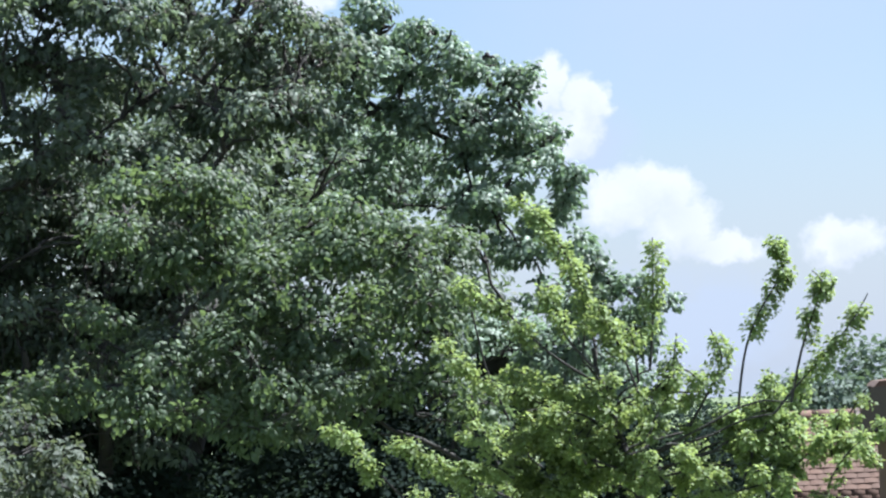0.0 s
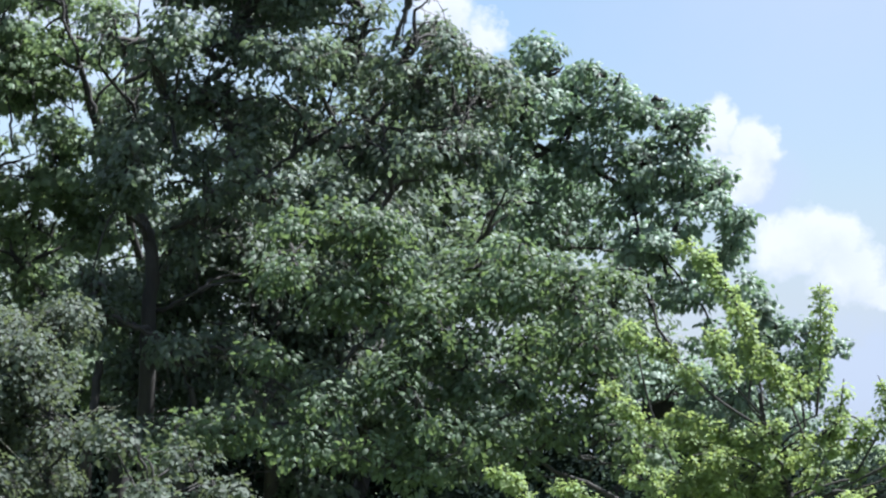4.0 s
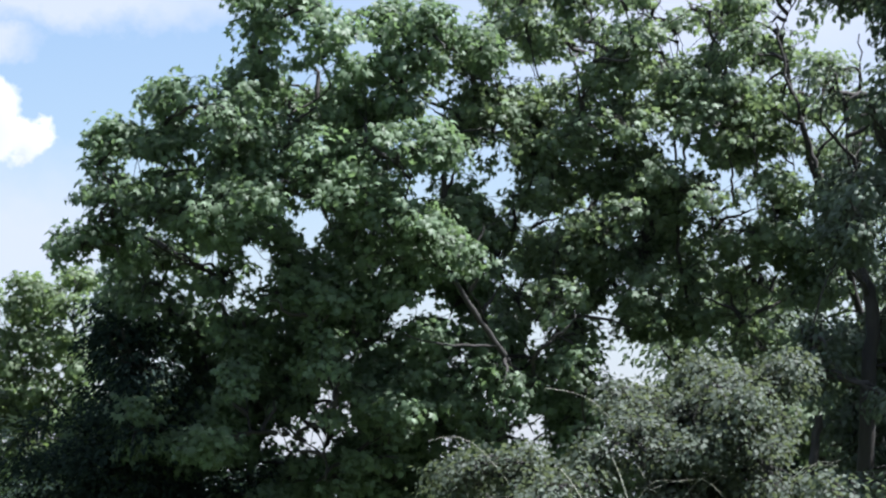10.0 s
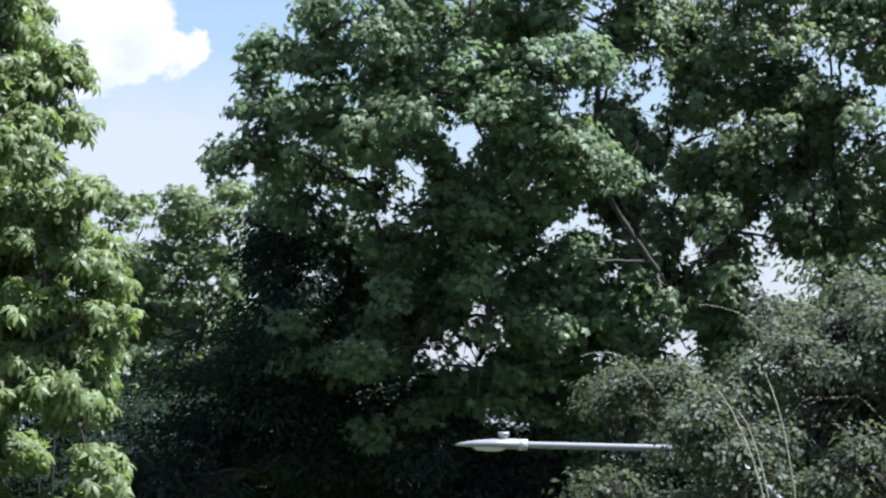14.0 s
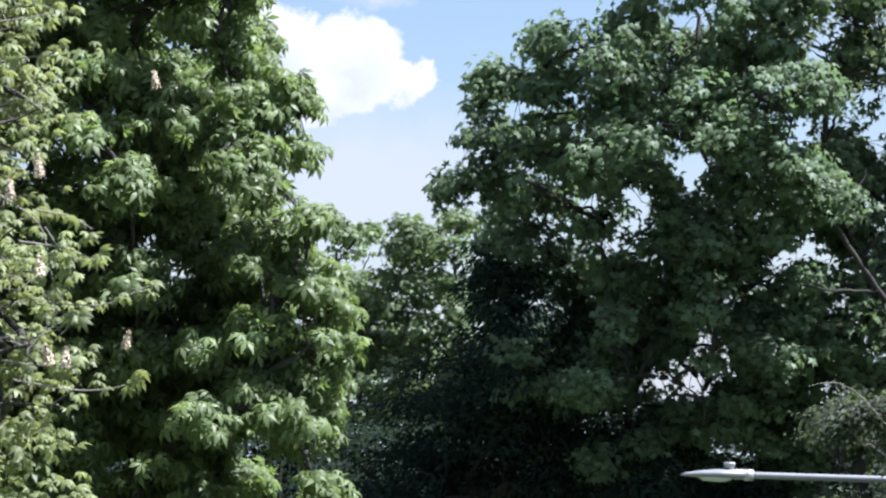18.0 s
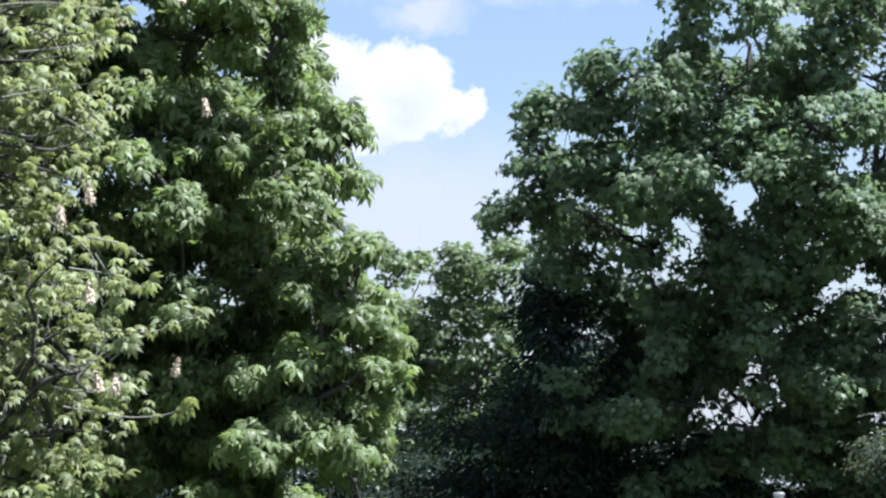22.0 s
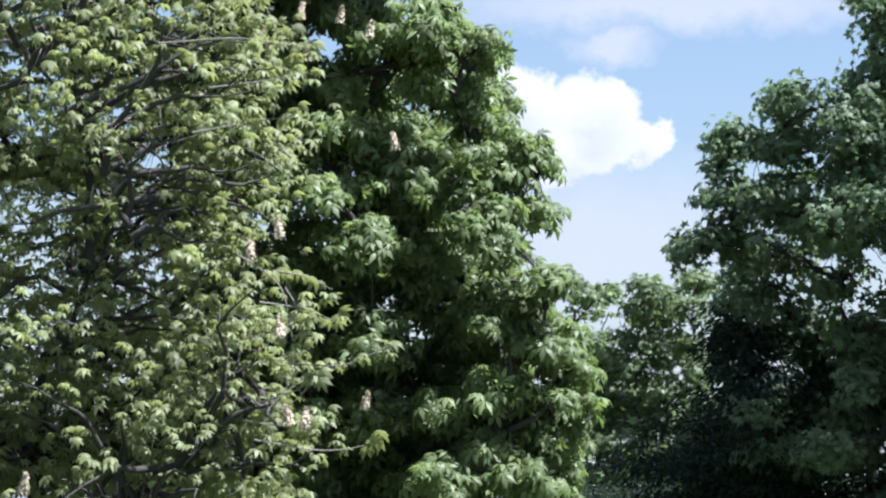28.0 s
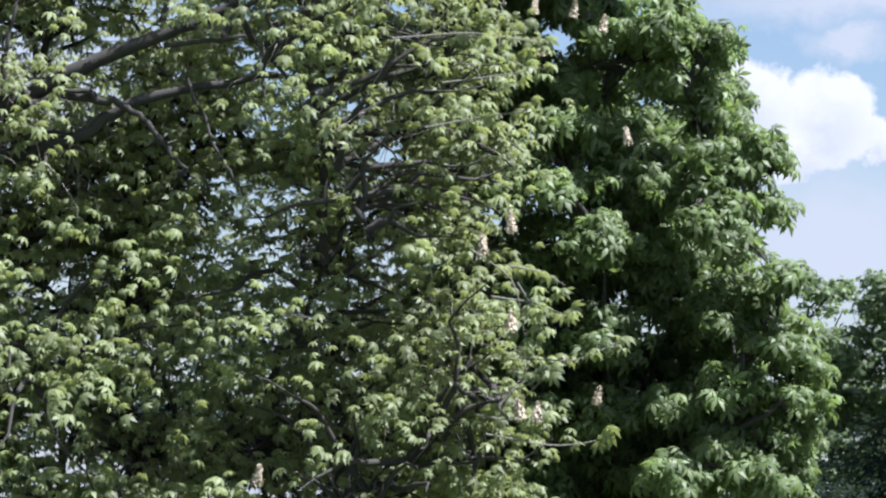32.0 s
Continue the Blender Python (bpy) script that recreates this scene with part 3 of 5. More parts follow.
chestnut = tree(
    "horse_chestnut", "dark green horse chestnut tree with pale flower candles", (-6.482, 31.847), lobes(30.8, 0.8, [
        (-10.54, 8.77, 0.49, 0.39), (-9.69, 8.31, 0.29, 0.29), (-10.25, 7.56, 0.51, 0.35), (-9.48, 7.28, 0.27, 0.23),
        (-8.97, 6.55, 0.43, 0.26), (-8.71, 6.31, 0.23, 0.17), (-9.56, 6.25, 0.56, 0.31), (-8.71, 5.33, 0.31, 0.18),
        (-9.74, 5.33, 0.56, 0.37), (-9.32, 4.84, 0.35, 0.24), (-8.48, 4.21, 0.37, 0.21), (-8.78, 3.71, 0.47, 0.35),
        (-8.45, 3, 0.37, 0.35), (-8.12, 2.49, 0.41, 0.31), (-8.17, 1.88, 0.47, 0.31), (-8.31, 1.24, 0.53, 0.35),
        (-9.38, 1.14, 0.39, 0.27), (-10.93, 8.1, 0.53, 0.43), (-11.66, 8.53, 0.47, 0.37), (-11.94, 7.61, 0.47, 0.35),
        (-12.22, 6.68, 0.56, 0.35), (-11.3, 6.49, 0.45, 0.22), (-11.38, 5.74, 0.65, 0.37), (-10.36, 5.67, 0.51, 0.35),
    ]) + lobes(30.8, 0.8, [
        (-12.3, 5.66, 0.56, 0.35), (-10.85, 4.79, 0.61, 0.35), (-11.87, 4.76, 0.56, 0.35), (-9.49, 3.49, 0.47, 0.41),
        (-9.25, 2.16, 0.47, 0.37), (-11.62, 3.03, 0.51, 0.41), (-11.78, 1.65, 0.51, 0.37), (-8.81, 0.54, 0.51, 0.31),
        (-10.18, 0.51, 0.51, 0.27), (-9.98, 7.01, 0.31, 0.24), (-13.38, 7.97, 0.61, 0.61), (-13.52, 6.03, 0.61, 0.61),
        (-13.36, 4.01, 0.61, 0.61), (-13.2, 1.98, 0.61, 0.61), (-12.63, 3.01, 0.51, 0.51),
    ]) + lobes(32.4, 1.2, [
        (-10.62, 3.87, 0.92, 0.51), (-10.18, 2.66, 0.92, 0.61), (-10.77, 1.62, 0.92, 0.61), (-9.82, 4.4, 0.61, 0.37),
        (-10.48, 6.23, 0.61, 0.41), (-12.25, 3.83, 0.82, 0.61), (-9.47, 2.88, 0.61, 0.51), (-10.25, 1.43, 0.82, 0.51),
        (-11.6, 2.42, 0.61, 0.61), (-12.36, 0.78, 0.71, 0.41), (-9.14, 5.85, 0.31, 0.24), (-10.94, 0.5, 0.82, 0.41),
        (-9.4, 4.1, 0.51, 0.41),
    ]) + mass(33.2, 1.0, 52, -14.2, -9.2, -1.5, 8.0, 0.5, 0.4) + mass(31.4, 1.2, 18, -14.6, -10.3, 8.9, 11.8, 0.55, 0.5) + mass(31.8, 0.8, 34, -15.4, -12.2, 0.0, 10.8, 0.55, 0.5) + mass(31.2, 0.9, 50, -14.0, -8.1, -3.8, 1.8, 0.45, 0.38),
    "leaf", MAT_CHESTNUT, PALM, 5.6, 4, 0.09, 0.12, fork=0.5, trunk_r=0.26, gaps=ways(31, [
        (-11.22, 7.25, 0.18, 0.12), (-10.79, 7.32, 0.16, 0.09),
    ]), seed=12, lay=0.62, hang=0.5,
    shell=0.16, rough=0.2, singles=280, branchlets=3, twigs=0.3, pad=0.15, per_pad=5, tall=1.0)
tree("sycamore_tree", "smaller sunlit sycamore tree standing behind the others", (-5.666, 47.664), lobes(47.5, 1.2, [
        (-7.55, 3.97, 0.47, 0.09), (-7.8, 3.61, 0.28, 0.16), (-7.97, 3.3, 0.28, 0.16), (-6.53, 4.08, 0.39, 0.15),
        (-6.72, 3.65, 0.27, 0.22), (-6.19, 3.76, 0.41, 0.27), (-5.71, 4.2, 0.24, 0.16), (-5.8, 3.67, 0.29, 0.29),
        (-6.92, 3.23, 0.27, 0.12), (-7.53, 3.07, 0.47, 0.16), (-7.73, 2.69, 0.37, 0.27), (-7.11, 2.61, 0.47, 0.27),
        (-6.3, 3.02, 0.56, 0.27), (-6.49, 2.22, 0.56, 0.2), (-7.87, 2.09, 0.41, 0.27), (-5.68, 2.74, 0.37, 0.41),
    ]) + lobes(48.6, 1.6, [
        (-7.1, 1.9, 0.61, 0.41), (-6.27, 1.5, 0.71, 0.41), (-7.49, 1.07, 0.61, 0.51), (-6.67, 0.68, 0.82, 0.51),
        (-5.66, 1.72, 0.51, 0.51), (-5.64, 0.7, 0.61, 0.51), (-8.3, 0.45, 0.61, 0.41),
    ]),
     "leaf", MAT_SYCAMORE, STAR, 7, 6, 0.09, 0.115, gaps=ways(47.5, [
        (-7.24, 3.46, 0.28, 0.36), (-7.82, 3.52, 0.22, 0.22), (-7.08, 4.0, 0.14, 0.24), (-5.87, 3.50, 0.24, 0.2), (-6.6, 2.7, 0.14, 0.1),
    ]), fork=0.5, trunk_r=0.1, seed=13, singles=120, branchlets=3, twigs=0.4, rough=0.2, shell=0.2, pad=0.12, per_pad=5, front=[
        (0.022, 0.008, [(-6.35, 47.55, 8.0), (-6.3, 47.5, 8.75), (-6.1, 47.45, 9.25)]),
        (0.014, 0.006, [(-6.3, 47.5, 8.75), (-6.45, 47.45, 9.1), (-6.62, 47.4, 9.3)]),
    ])
tree("maple_tree", "large dark green maple with sky showing through its crown", (2.064, 35.941), lobes(34.8, 1, [
        (-2.33, 8.59, 0.46, 0.43), (-1.4, 8.54, 0.61, 0.46), (-0.36, 8.79, 0.66, 0.41), (0.68, 8.69, 0.61, 0.51),
        (1.61, 8.42, 0.51, 0.46), (-2.43, 7.87, 0.49, 0.46), (-3.79, 7.48, 0.59, 0.23), (-3.41, 7.22, 0.51, 0.29),
        (-3.1, 6.9, 0.71, 0.43), (-5.11, 6.66, 0.49, 0.31), (-4.44, 6.69, 0.46, 0.33), (-5.33, 5.98, 0.37, 0.33),
        (-4.95, 5.71, 0.49, 0.39), (-5.51, 5.02, 0.29, 0.18), (-5.84, 4.77, 0.29, 0.19), (-5.05, 4.84, 0.49, 0.37),
        (-3.98, 6.33, 0.77, 0.49), (-2.84, 6.33, 0.77, 0.56), (-1.91, 7.1, 0.77, 0.56), (-0.88, 7.51, 0.77, 0.56),
        (0.16, 7.82, 0.71, 0.56), (-1.4, 6.23, 0.82, 0.56), (-0.36, 6.44, 0.82, 0.56), (0.57, 6.48, 0.61, 0.61),
    ]) + lobes(34.8, 1, [
        (-4.23, 5.56, 0.66, 0.43), (-3.25, 5.26, 0.66, 0.46), (-2.22, 5.72, 0.77, 0.46), (-0.78, 5.41, 0.77, 0.51),
        (0.35, 5.2, 0.56, 0.56), (-4.08, 7.05, 0.41, 0.26), (-2.84, 7.41, 0.36, 0.36), (-2.6, 9.2, 0.5, 0.3), (-1.6, 9.2, 0.5, 0.35),
    ]) + lobes(35.8, 0.9, [
        (-4.23, 4.64, 0.56, 0.36), (-3.56, 4.38, 0.46, 0.41), (-3.1, 4.13, 0.36, 0.36), (-1.97, 4.41, 0.41, 0.22),
        (-2.02, 3.77, 0.61, 0.27), (-1.19, 3.82, 0.51, 0.31), (-0.57, 4.54, 0.66, 0.46), (0.14, 4.02, 0.46, 0.51),
        (1.07, 4.63, 0.51, 0.46), (-0.58, 3.72, 0.51, 0.36), (-3.04, 3.41, 0.61, 0.36),
    ]) + lobes(37.6, 1.2, [
        (-4.99, 3.92, 0.51, 0.61), (-4.79, 3, 0.71, 0.71), (-3.76, 3.31, 0.71, 0.51), (-2.43, 3.2, 0.77, 0.36),
        (-2.74, 2.49, 0.77, 0.46), (-1.5, 3, 0.56, 0.36), (-0.68, 3.3, 0.51, 0.26), (-0.99, 2.48, 0.41, 0.26),
        (-4.47, 1.77, 0.97, 0.66), (-3.14, 1.62, 0.77, 0.56), (-2.17, 2.08, 0.41, 0.41), (-5.08, 0.95, 0.82, 0.51),
        (-3.86, 0.75, 0.87, 0.56), (-2.63, 0.44, 0.71, 0.36), (-1.81, 0.44, 0.61, 0.31), (-0.17, 0.54, 0.82, 0.46),
        (0.65, 1.15, 0.71, 0.51), (-0.38, 1.2, 0.31, 0.26), (-5.39, 1.36, 0.35, 0.29), (-2.02, 1, 0.41, 0.12),
    ]) + lobes(35.8, 0.8, [
        (-0.48, 2.18, 0.66, 0.39), (0.34, 2.07, 0.56, 0.37), (1.17, 2.07, 0.51, 0.37), (1.73, 2.43, 0.36, 0.33),
        (0.03, 1.51, 0.61, 0.37), (0.55, 3.1, 0.29, 0.29), (-1.0, 0.55, 0.45, 0.3), (-0.7, 0.95, 0.3, 0.15),
        (2.2, 1.5, 0.5, 0.4), (2.9, 1.8, 0.5, 0.4), (3.6, 2.0, 0.5, 0.4), (3.3, 1.3, 0.5, 0.3), (1.7, 1.2, 0.4, 0.3), (3.4, 2.6, 0.35, 0.25), (2.0, 2.3, 0.3, 0.2),
    ]) + mass(37.0, 1.2, 56, -4.8, 2.2, -0.5, 7.6, 0.5, 0.42, 5.2, 1.1) + mass(35.6, 1.0, 22, -3.8, 2.0, 1.0, 7.4, 0.42, 0.4, 5.2, 0.9) + mass(38.0, 1.2, 28, -5.0, 3.4, -1.4, 3.3, 0.5, 0.4),
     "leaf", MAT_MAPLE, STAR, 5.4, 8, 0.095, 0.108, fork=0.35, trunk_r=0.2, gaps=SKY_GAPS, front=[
    (0.054, 0.018, [(2.583, 38.046, 6.417), (1.675, 35.947, 7.434), (1.138, 35.215, 8.041), (0.626, 34.799, 8.834), (0.439, 34.801, 9.211)]),
    (0.03, 0.009, [(1.675, 35.947, 7.434), (1.516, 35.201, 7.913), (1.945, 34.965, 8.215), (2.009, 34.961, 8.404)]),
    (0.018, 0.006, [(1.138, 35.215, 8.041), (0.627, 34.906, 8.025), (0.063, 34.911, 8.151)]),
    (0.018, 0.006, [(0.626, 34.799, 8.834), (0.251, 34.803, 9.023), (0.002, 34.804, 9.274)]),
], seed=14, singles=280, branchlets=3,
     twigs=0.35, rough=0.2, shell=0.2, pad=0.15, per_pad=6, tall=0.9, lay=0.5)
tree("open_maple_tree", "thinly leaved green maple with a forked dark trunk", (5.296, 37.629), lobes(36.4, 1, [
        (2.56, 9.5, 0.36, 0.29), (3.28, 9.24, 0.51, 0.34), (2.35, 8.73, 0.49, 0.34), (3.69, 8.72, 0.46, 0.37),
        (4.42, 8.41, 0.47, 0.34), (4.17, 9.48, 0.39, 0.27), (4.85, 9.72, 0.34, 0.22), (3.6, 9.92, 0.29, 0.14),
        (2.75, 7.43, 0.53, 0.35), (2.23, 7.04, 0.47, 0.37), (3.58, 7.7, 0.51, 0.27), (4.41, 7.59, 0.53, 0.35),
        (5.13, 7.61, 0.43, 0.31), (5.57, 9, 0.37, 0.41), (6.29, 9.04, 0.43, 0.41), (6.33, 8.38, 0.46, 0.37),
        (6.94, 9.44, 0.33, 0.39), (7.54, 9.32, 0.28, 0.47), (5.96, 7.56, 0.51, 0.35), (6.88, 7.34, 0.56, 0.35),
        (7.6, 7.12, 0.43, 0.35), (7.87, 7.83, 0.27, 0.31), (4.29, 6.87, 0.53, 0.35), (3.47, 6.78, 0.53, 0.35),
    ]) + lobes(36.4, 1, [
        (2.63, 6.27, 0.47, 0.35), (5.59, 6.92, 0.43, 0.29), (6.56, 6.53, 0.53, 0.35), (7.26, 6.52, 0.35, 0.31),
        (4.08, 6.05, 0.53, 0.35), (3.25, 5.96, 0.47, 0.33), (4.9, 5.91, 0.51, 0.33), (5.67, 5.46, 0.53, 0.31),
        (6.81, 5.65, 0.53, 0.37), (2.42, 5.69, 0.46, 0.24), (3.86, 5.23, 0.53, 0.35), (4.89, 5.06, 0.56, 0.37),
        (5.92, 4.9, 0.56, 0.37), (6.95, 4.88, 0.53, 0.37), (1.82, 7.56, 0.41, 0.41), (1.62, 8.48, 0.45, 0.41),
        (0.84, 8.38, 0.45, 0.41), (0.07, 8.9, 0.34, 0.31), (0.47, 7.57, 0.51, 0.41), (1.5, 6.74, 0.51, 0.41),
        (0.78, 6.54, 0.41, 0.31),
    ]) + lobes(36.9, 1, [
        (4.57, 4.23, 0.56, 0.35), (5.5, 4.08, 0.56, 0.37), (6.52, 4.12, 0.56, 0.37), (3.65, 4.57, 0.47, 0.37),
        (2.71, 3.47, 0.47, 0.2), (4.36, 3.43, 0.56, 0.37), (5.28, 3.31, 0.56, 0.37), (6.41, 3.3, 0.56, 0.37),
        (2.82, 4.52, 0.47, 0.47), (2, 4.94, 0.56, 0.47), (1.39, 5.51, 0.56, 0.37), (1.84, 4.17, 0.41, 0.35),
        (7.44, 3.9, 0.46, 0.46),
    ]) + mass(38.2, 1.2, 50, 1.2, 8.6, 0.5, 6.7, 0.45, 0.36) + mass(36.4, 1.0, 26, 1.4, 8.4, 2.0, 8.6, 0.4, 0.38) + mass(38.4, 1.0, 30, 1.2, 8.4, 6.4, 9.3, 0.34, 0.28),
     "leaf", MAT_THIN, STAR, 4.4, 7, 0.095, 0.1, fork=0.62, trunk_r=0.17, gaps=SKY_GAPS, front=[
    (0.055, 0.017, [(5.784, 37.469, 6.892), (5.302, 36.596, 9.141), (4.962, 36.434, 9.862), (4.661, 36.473, 11.069), (4.505, 36.703, 11.841)]),
    (0.028, 0.008, [(4.962, 36.434, 9.862), (4.893, 36.338, 10.318), (5.228, 36.291, 10.644), (5.451, 36.364, 11.118)]),
    (0.028, 0.008, [(3.543, 37.225, 8.273), (3.316, 36.725, 9.176), (3.308, 36.517, 9.754), (3.267, 36.521, 10.949), (3.035, 36.75, 11.717)]),
    (0.028, 0.008, [(1.344, 37.37, 7.718), (1.046, 35.82, 8.362), (0.788, 35.308, 8.775)]),
    (0.022, 0.008, [(1.344, 37.37, 7.718), (1.868, 35.787, 8.218), (2.059, 35.672, 8.592)]),
] + [
    (0.02, 0.008, [(3.382, 36.243, 9.726), (3.366, 36.144, 10.373), (3.302, 36.15, 11.032), (2.999, 36.276, 11.778)]),
    (0.022, 0.008, [(5.17, 36.031, 9.754), (5.265, 35.916, 10.268), (5.363, 35.902, 10.858), (5.369, 35.901, 11.651)]),
    (0.035, 0.012, [(5.006, 36.054, 9.692), (4.856, 36.075, 10.223), (4.539, 36.015, 11.141), (4.424, 36.029, 11.804)]),
    (0.018, 0.007, [(3.934, 36.187, 9.715), (3.861, 35.994, 10.287), (3.741, 36.006, 10.748)]),
], seed=15, singles=280, branchlets=3,
     twigs=0.6, rough=0.2, shell=0.25, pad=0.15, per_pad=6, tall=0.9, lay=0.48)
tree("ash_tree", "tall grey-green ash tree with a dark forked trunk", (5.026, 33.121), lobes(33, 1, [
        (9.37, 8.26, 0.56, 0.56), (9.14, 7.3, 0.53, 0.47), (8.96, 6.43, 0.45, 0.35), (10.2, 8.39, 0.59, 0.49),
        (11.02, 8.17, 0.59, 0.56), (11.95, 8.19, 0.67, 0.56), (12.66, 7.66, 0.51, 0.46), (10.07, 7.32, 0.66, 0.53),
        (11.2, 7.04, 0.77, 0.53), (12.33, 6.8, 0.67, 0.53), (13.26, 7.07, 0.51, 0.47), (13.84, 7.46, 0.35, 0.27),
        (14.02, 6.84, 0.47, 0.41), (14.6, 6.62, 0.35, 0.33), (13.44, 6.15, 0.65, 0.45), (14.46, 5.91, 0.56, 0.45),
        (15.2, 6.23, 0.39, 0.33), (9.63, 6.26, 0.65, 0.53), (10.65, 5.87, 0.65, 0.47), (11.78, 5.79, 0.76, 0.47),
        (8.47, 5.36, 0.47, 0.35), (9.29, 5.24, 0.56, 0.45), (10.22, 5.22, 0.56, 0.45), (13.51, 5.12, 0.56, 0.37),
    ]) + lobes(33, 1, [
        (14.43, 5.24, 0.65, 0.37), (12.69, 5.2, 0.65, 0.37), (8.25, 4.75, 0.53, 0.35), (9.79, 4.41, 0.56, 0.43),
        (10.92, 4.43, 0.61, 0.41), (11.9, 4.4, 0.53, 0.41), (13.66, 8.28, 0.27, 0.22),
    ]) + lobes(33.2, 0.9, [
        (11.93, 3.78, 0.61, 0.31), (12.6, 3.92, 0.51, 0.31), (12.94, 3.24, 0.46, 0.36), (7.59, 3.12, 0.51, 0.41),
        (7.68, 2.3, 0.51, 0.45), (9, 1.81, 0.41, 0.27), (9.82, 1.79, 0.45, 0.22), (10.21, 0.91, 0.51, 0.2),
        (9.17, 0.32, 0.77, 0.35), (8.14, 0.24, 0.46, 0.31), (11.75, 1.07, 0.41, 0.35), (13.11, 2.06, 0.47, 0.41),
        (10.7, 0.28, 0.51, 0.31), (11.82, 0.15, 0.51, 0.31),
    ]) + lobes(35.2, 1.2, [
        (10.28, 3.47, 0.82, 0.41), (11.39, 3.03, 0.61, 0.47), (9.55, 3.08, 0.47, 0.37), (10.86, 2.12, 0.57, 0.51),
        (11.88, 2.09, 0.57, 0.47), (8.81, 2.27, 0.41, 0.41), (8.17, 1.47, 0.51, 0.41), (12.76, 0.84, 0.61, 0.41),
        (9.99, 0.4, 0.61, 0.41),
    ]) + mass(35.2, 1.2, 66, 8.0, 15.0, -1.0, 8.6, 0.5, 0.45, 11.0, -0.76) + mass(33.6, 1.2, 20, 8.0, 13.2, 8.8, 11.0, 0.55, 0.5),
     "leaf", MAT_ASH, LEAF, 5.2, 8, 0.09, 0.085, fork=0.5, trunk_r=0.2, gaps=SKY_GAPS, front=[
    (0.105, 0.06, [(5.071, 34.102, 5.359), (5.052, 33.669, 7.19), (5.143, 33.656, 8.411), (4.946, 34.121, 9.067)]),
    (0.075, 0.045, [(4.402, 34.195, 5.376), (4.425, 33.975, 6.295), (4.596, 34.169, 7.215)]),
    (0.026, 0.009, [(5.236, 33.641, 8.53), (5.856, 32.883, 8.829), (6.514, 32.429, 9.321), (7.084, 32.199, 9.71), (7.62, 32.077, 10.259)]),
    (0.022, 0.009, [(5.11, 33.77, 7.681), (5.716, 32.908, 7.991), (6.264, 32.588, 7.964)]),
    (0.015, 0.006, [(6.514, 32.429, 9.321), (7.002, 32.106, 9.67), (7.628, 31.964, 9.442)]),
    (0.09, 0.053, [(6.48, 34.412, 4.795), (6.424, 33.874, 6.658), (6.504, 33.858, 7.519), (6.538, 34.291, 8.101)]),
], seed=16, singles=280, branchlets=5, twig=MAT_BROWN,
     twigs=0.6, rough=0.25, hang=0.5, lay=0.48, shell=0.3, pad=0.16, per_pad=6, tall=1.0)
# near-black foliage added to imitate shade under the maple and along its flank
tree("shade_fill", "added near-black foliage that stands in for the deep shade under the maple", (-3.223, 37.361), [
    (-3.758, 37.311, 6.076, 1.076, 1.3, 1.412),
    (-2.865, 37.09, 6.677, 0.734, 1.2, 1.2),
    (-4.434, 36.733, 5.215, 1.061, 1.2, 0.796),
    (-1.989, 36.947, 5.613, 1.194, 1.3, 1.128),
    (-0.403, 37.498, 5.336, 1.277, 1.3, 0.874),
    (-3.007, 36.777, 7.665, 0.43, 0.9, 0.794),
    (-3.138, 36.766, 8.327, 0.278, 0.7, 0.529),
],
     "leaf", MAT_SHADE_FILL, NARROW, 0, 16, 0.16, 0.11, many=2400, gaps=SKY_GAPS, fork=0.4, trunk_r=0.18, seed=23, singles=60, branchlets=5, twigs=0.1, rough=0.35)
tree("field_maple", "shaded green field maple standing behind the ash", (6.895, 35.334), [
    (4.77, 42.735, 7.985, 1.773, 2, 1.465),
    (7.212, 42.391, 8.601, 2.004, 2, 1.85),
    (9.855, 42.882, 9.13, 2.051, 2, 1.972),
    (11.842, 42.376, 8.026, 1.814, 2, 1.814),
    (8.727, 42.105, 6.905, 2.929, 2, 1.388),
    (11.098, 43.61, 10.165, 1.291, 1.5, 1.129),
    (9.315, 38.9, 8.982, 0.932, 1.4, 0.861),
    (8.413, 39.105, 9.294, 0.789, 1.3, 0.789),
],
     "leaf", MAT_ASH, FOLD, 0, 11, 0.22, 0.15, many=3600, gaps=SKY_GAPS, fork=0.5, trunk_r=0.2, seed=22, singles=60, branchlets=5, twigs=0.2, rough=0.4)
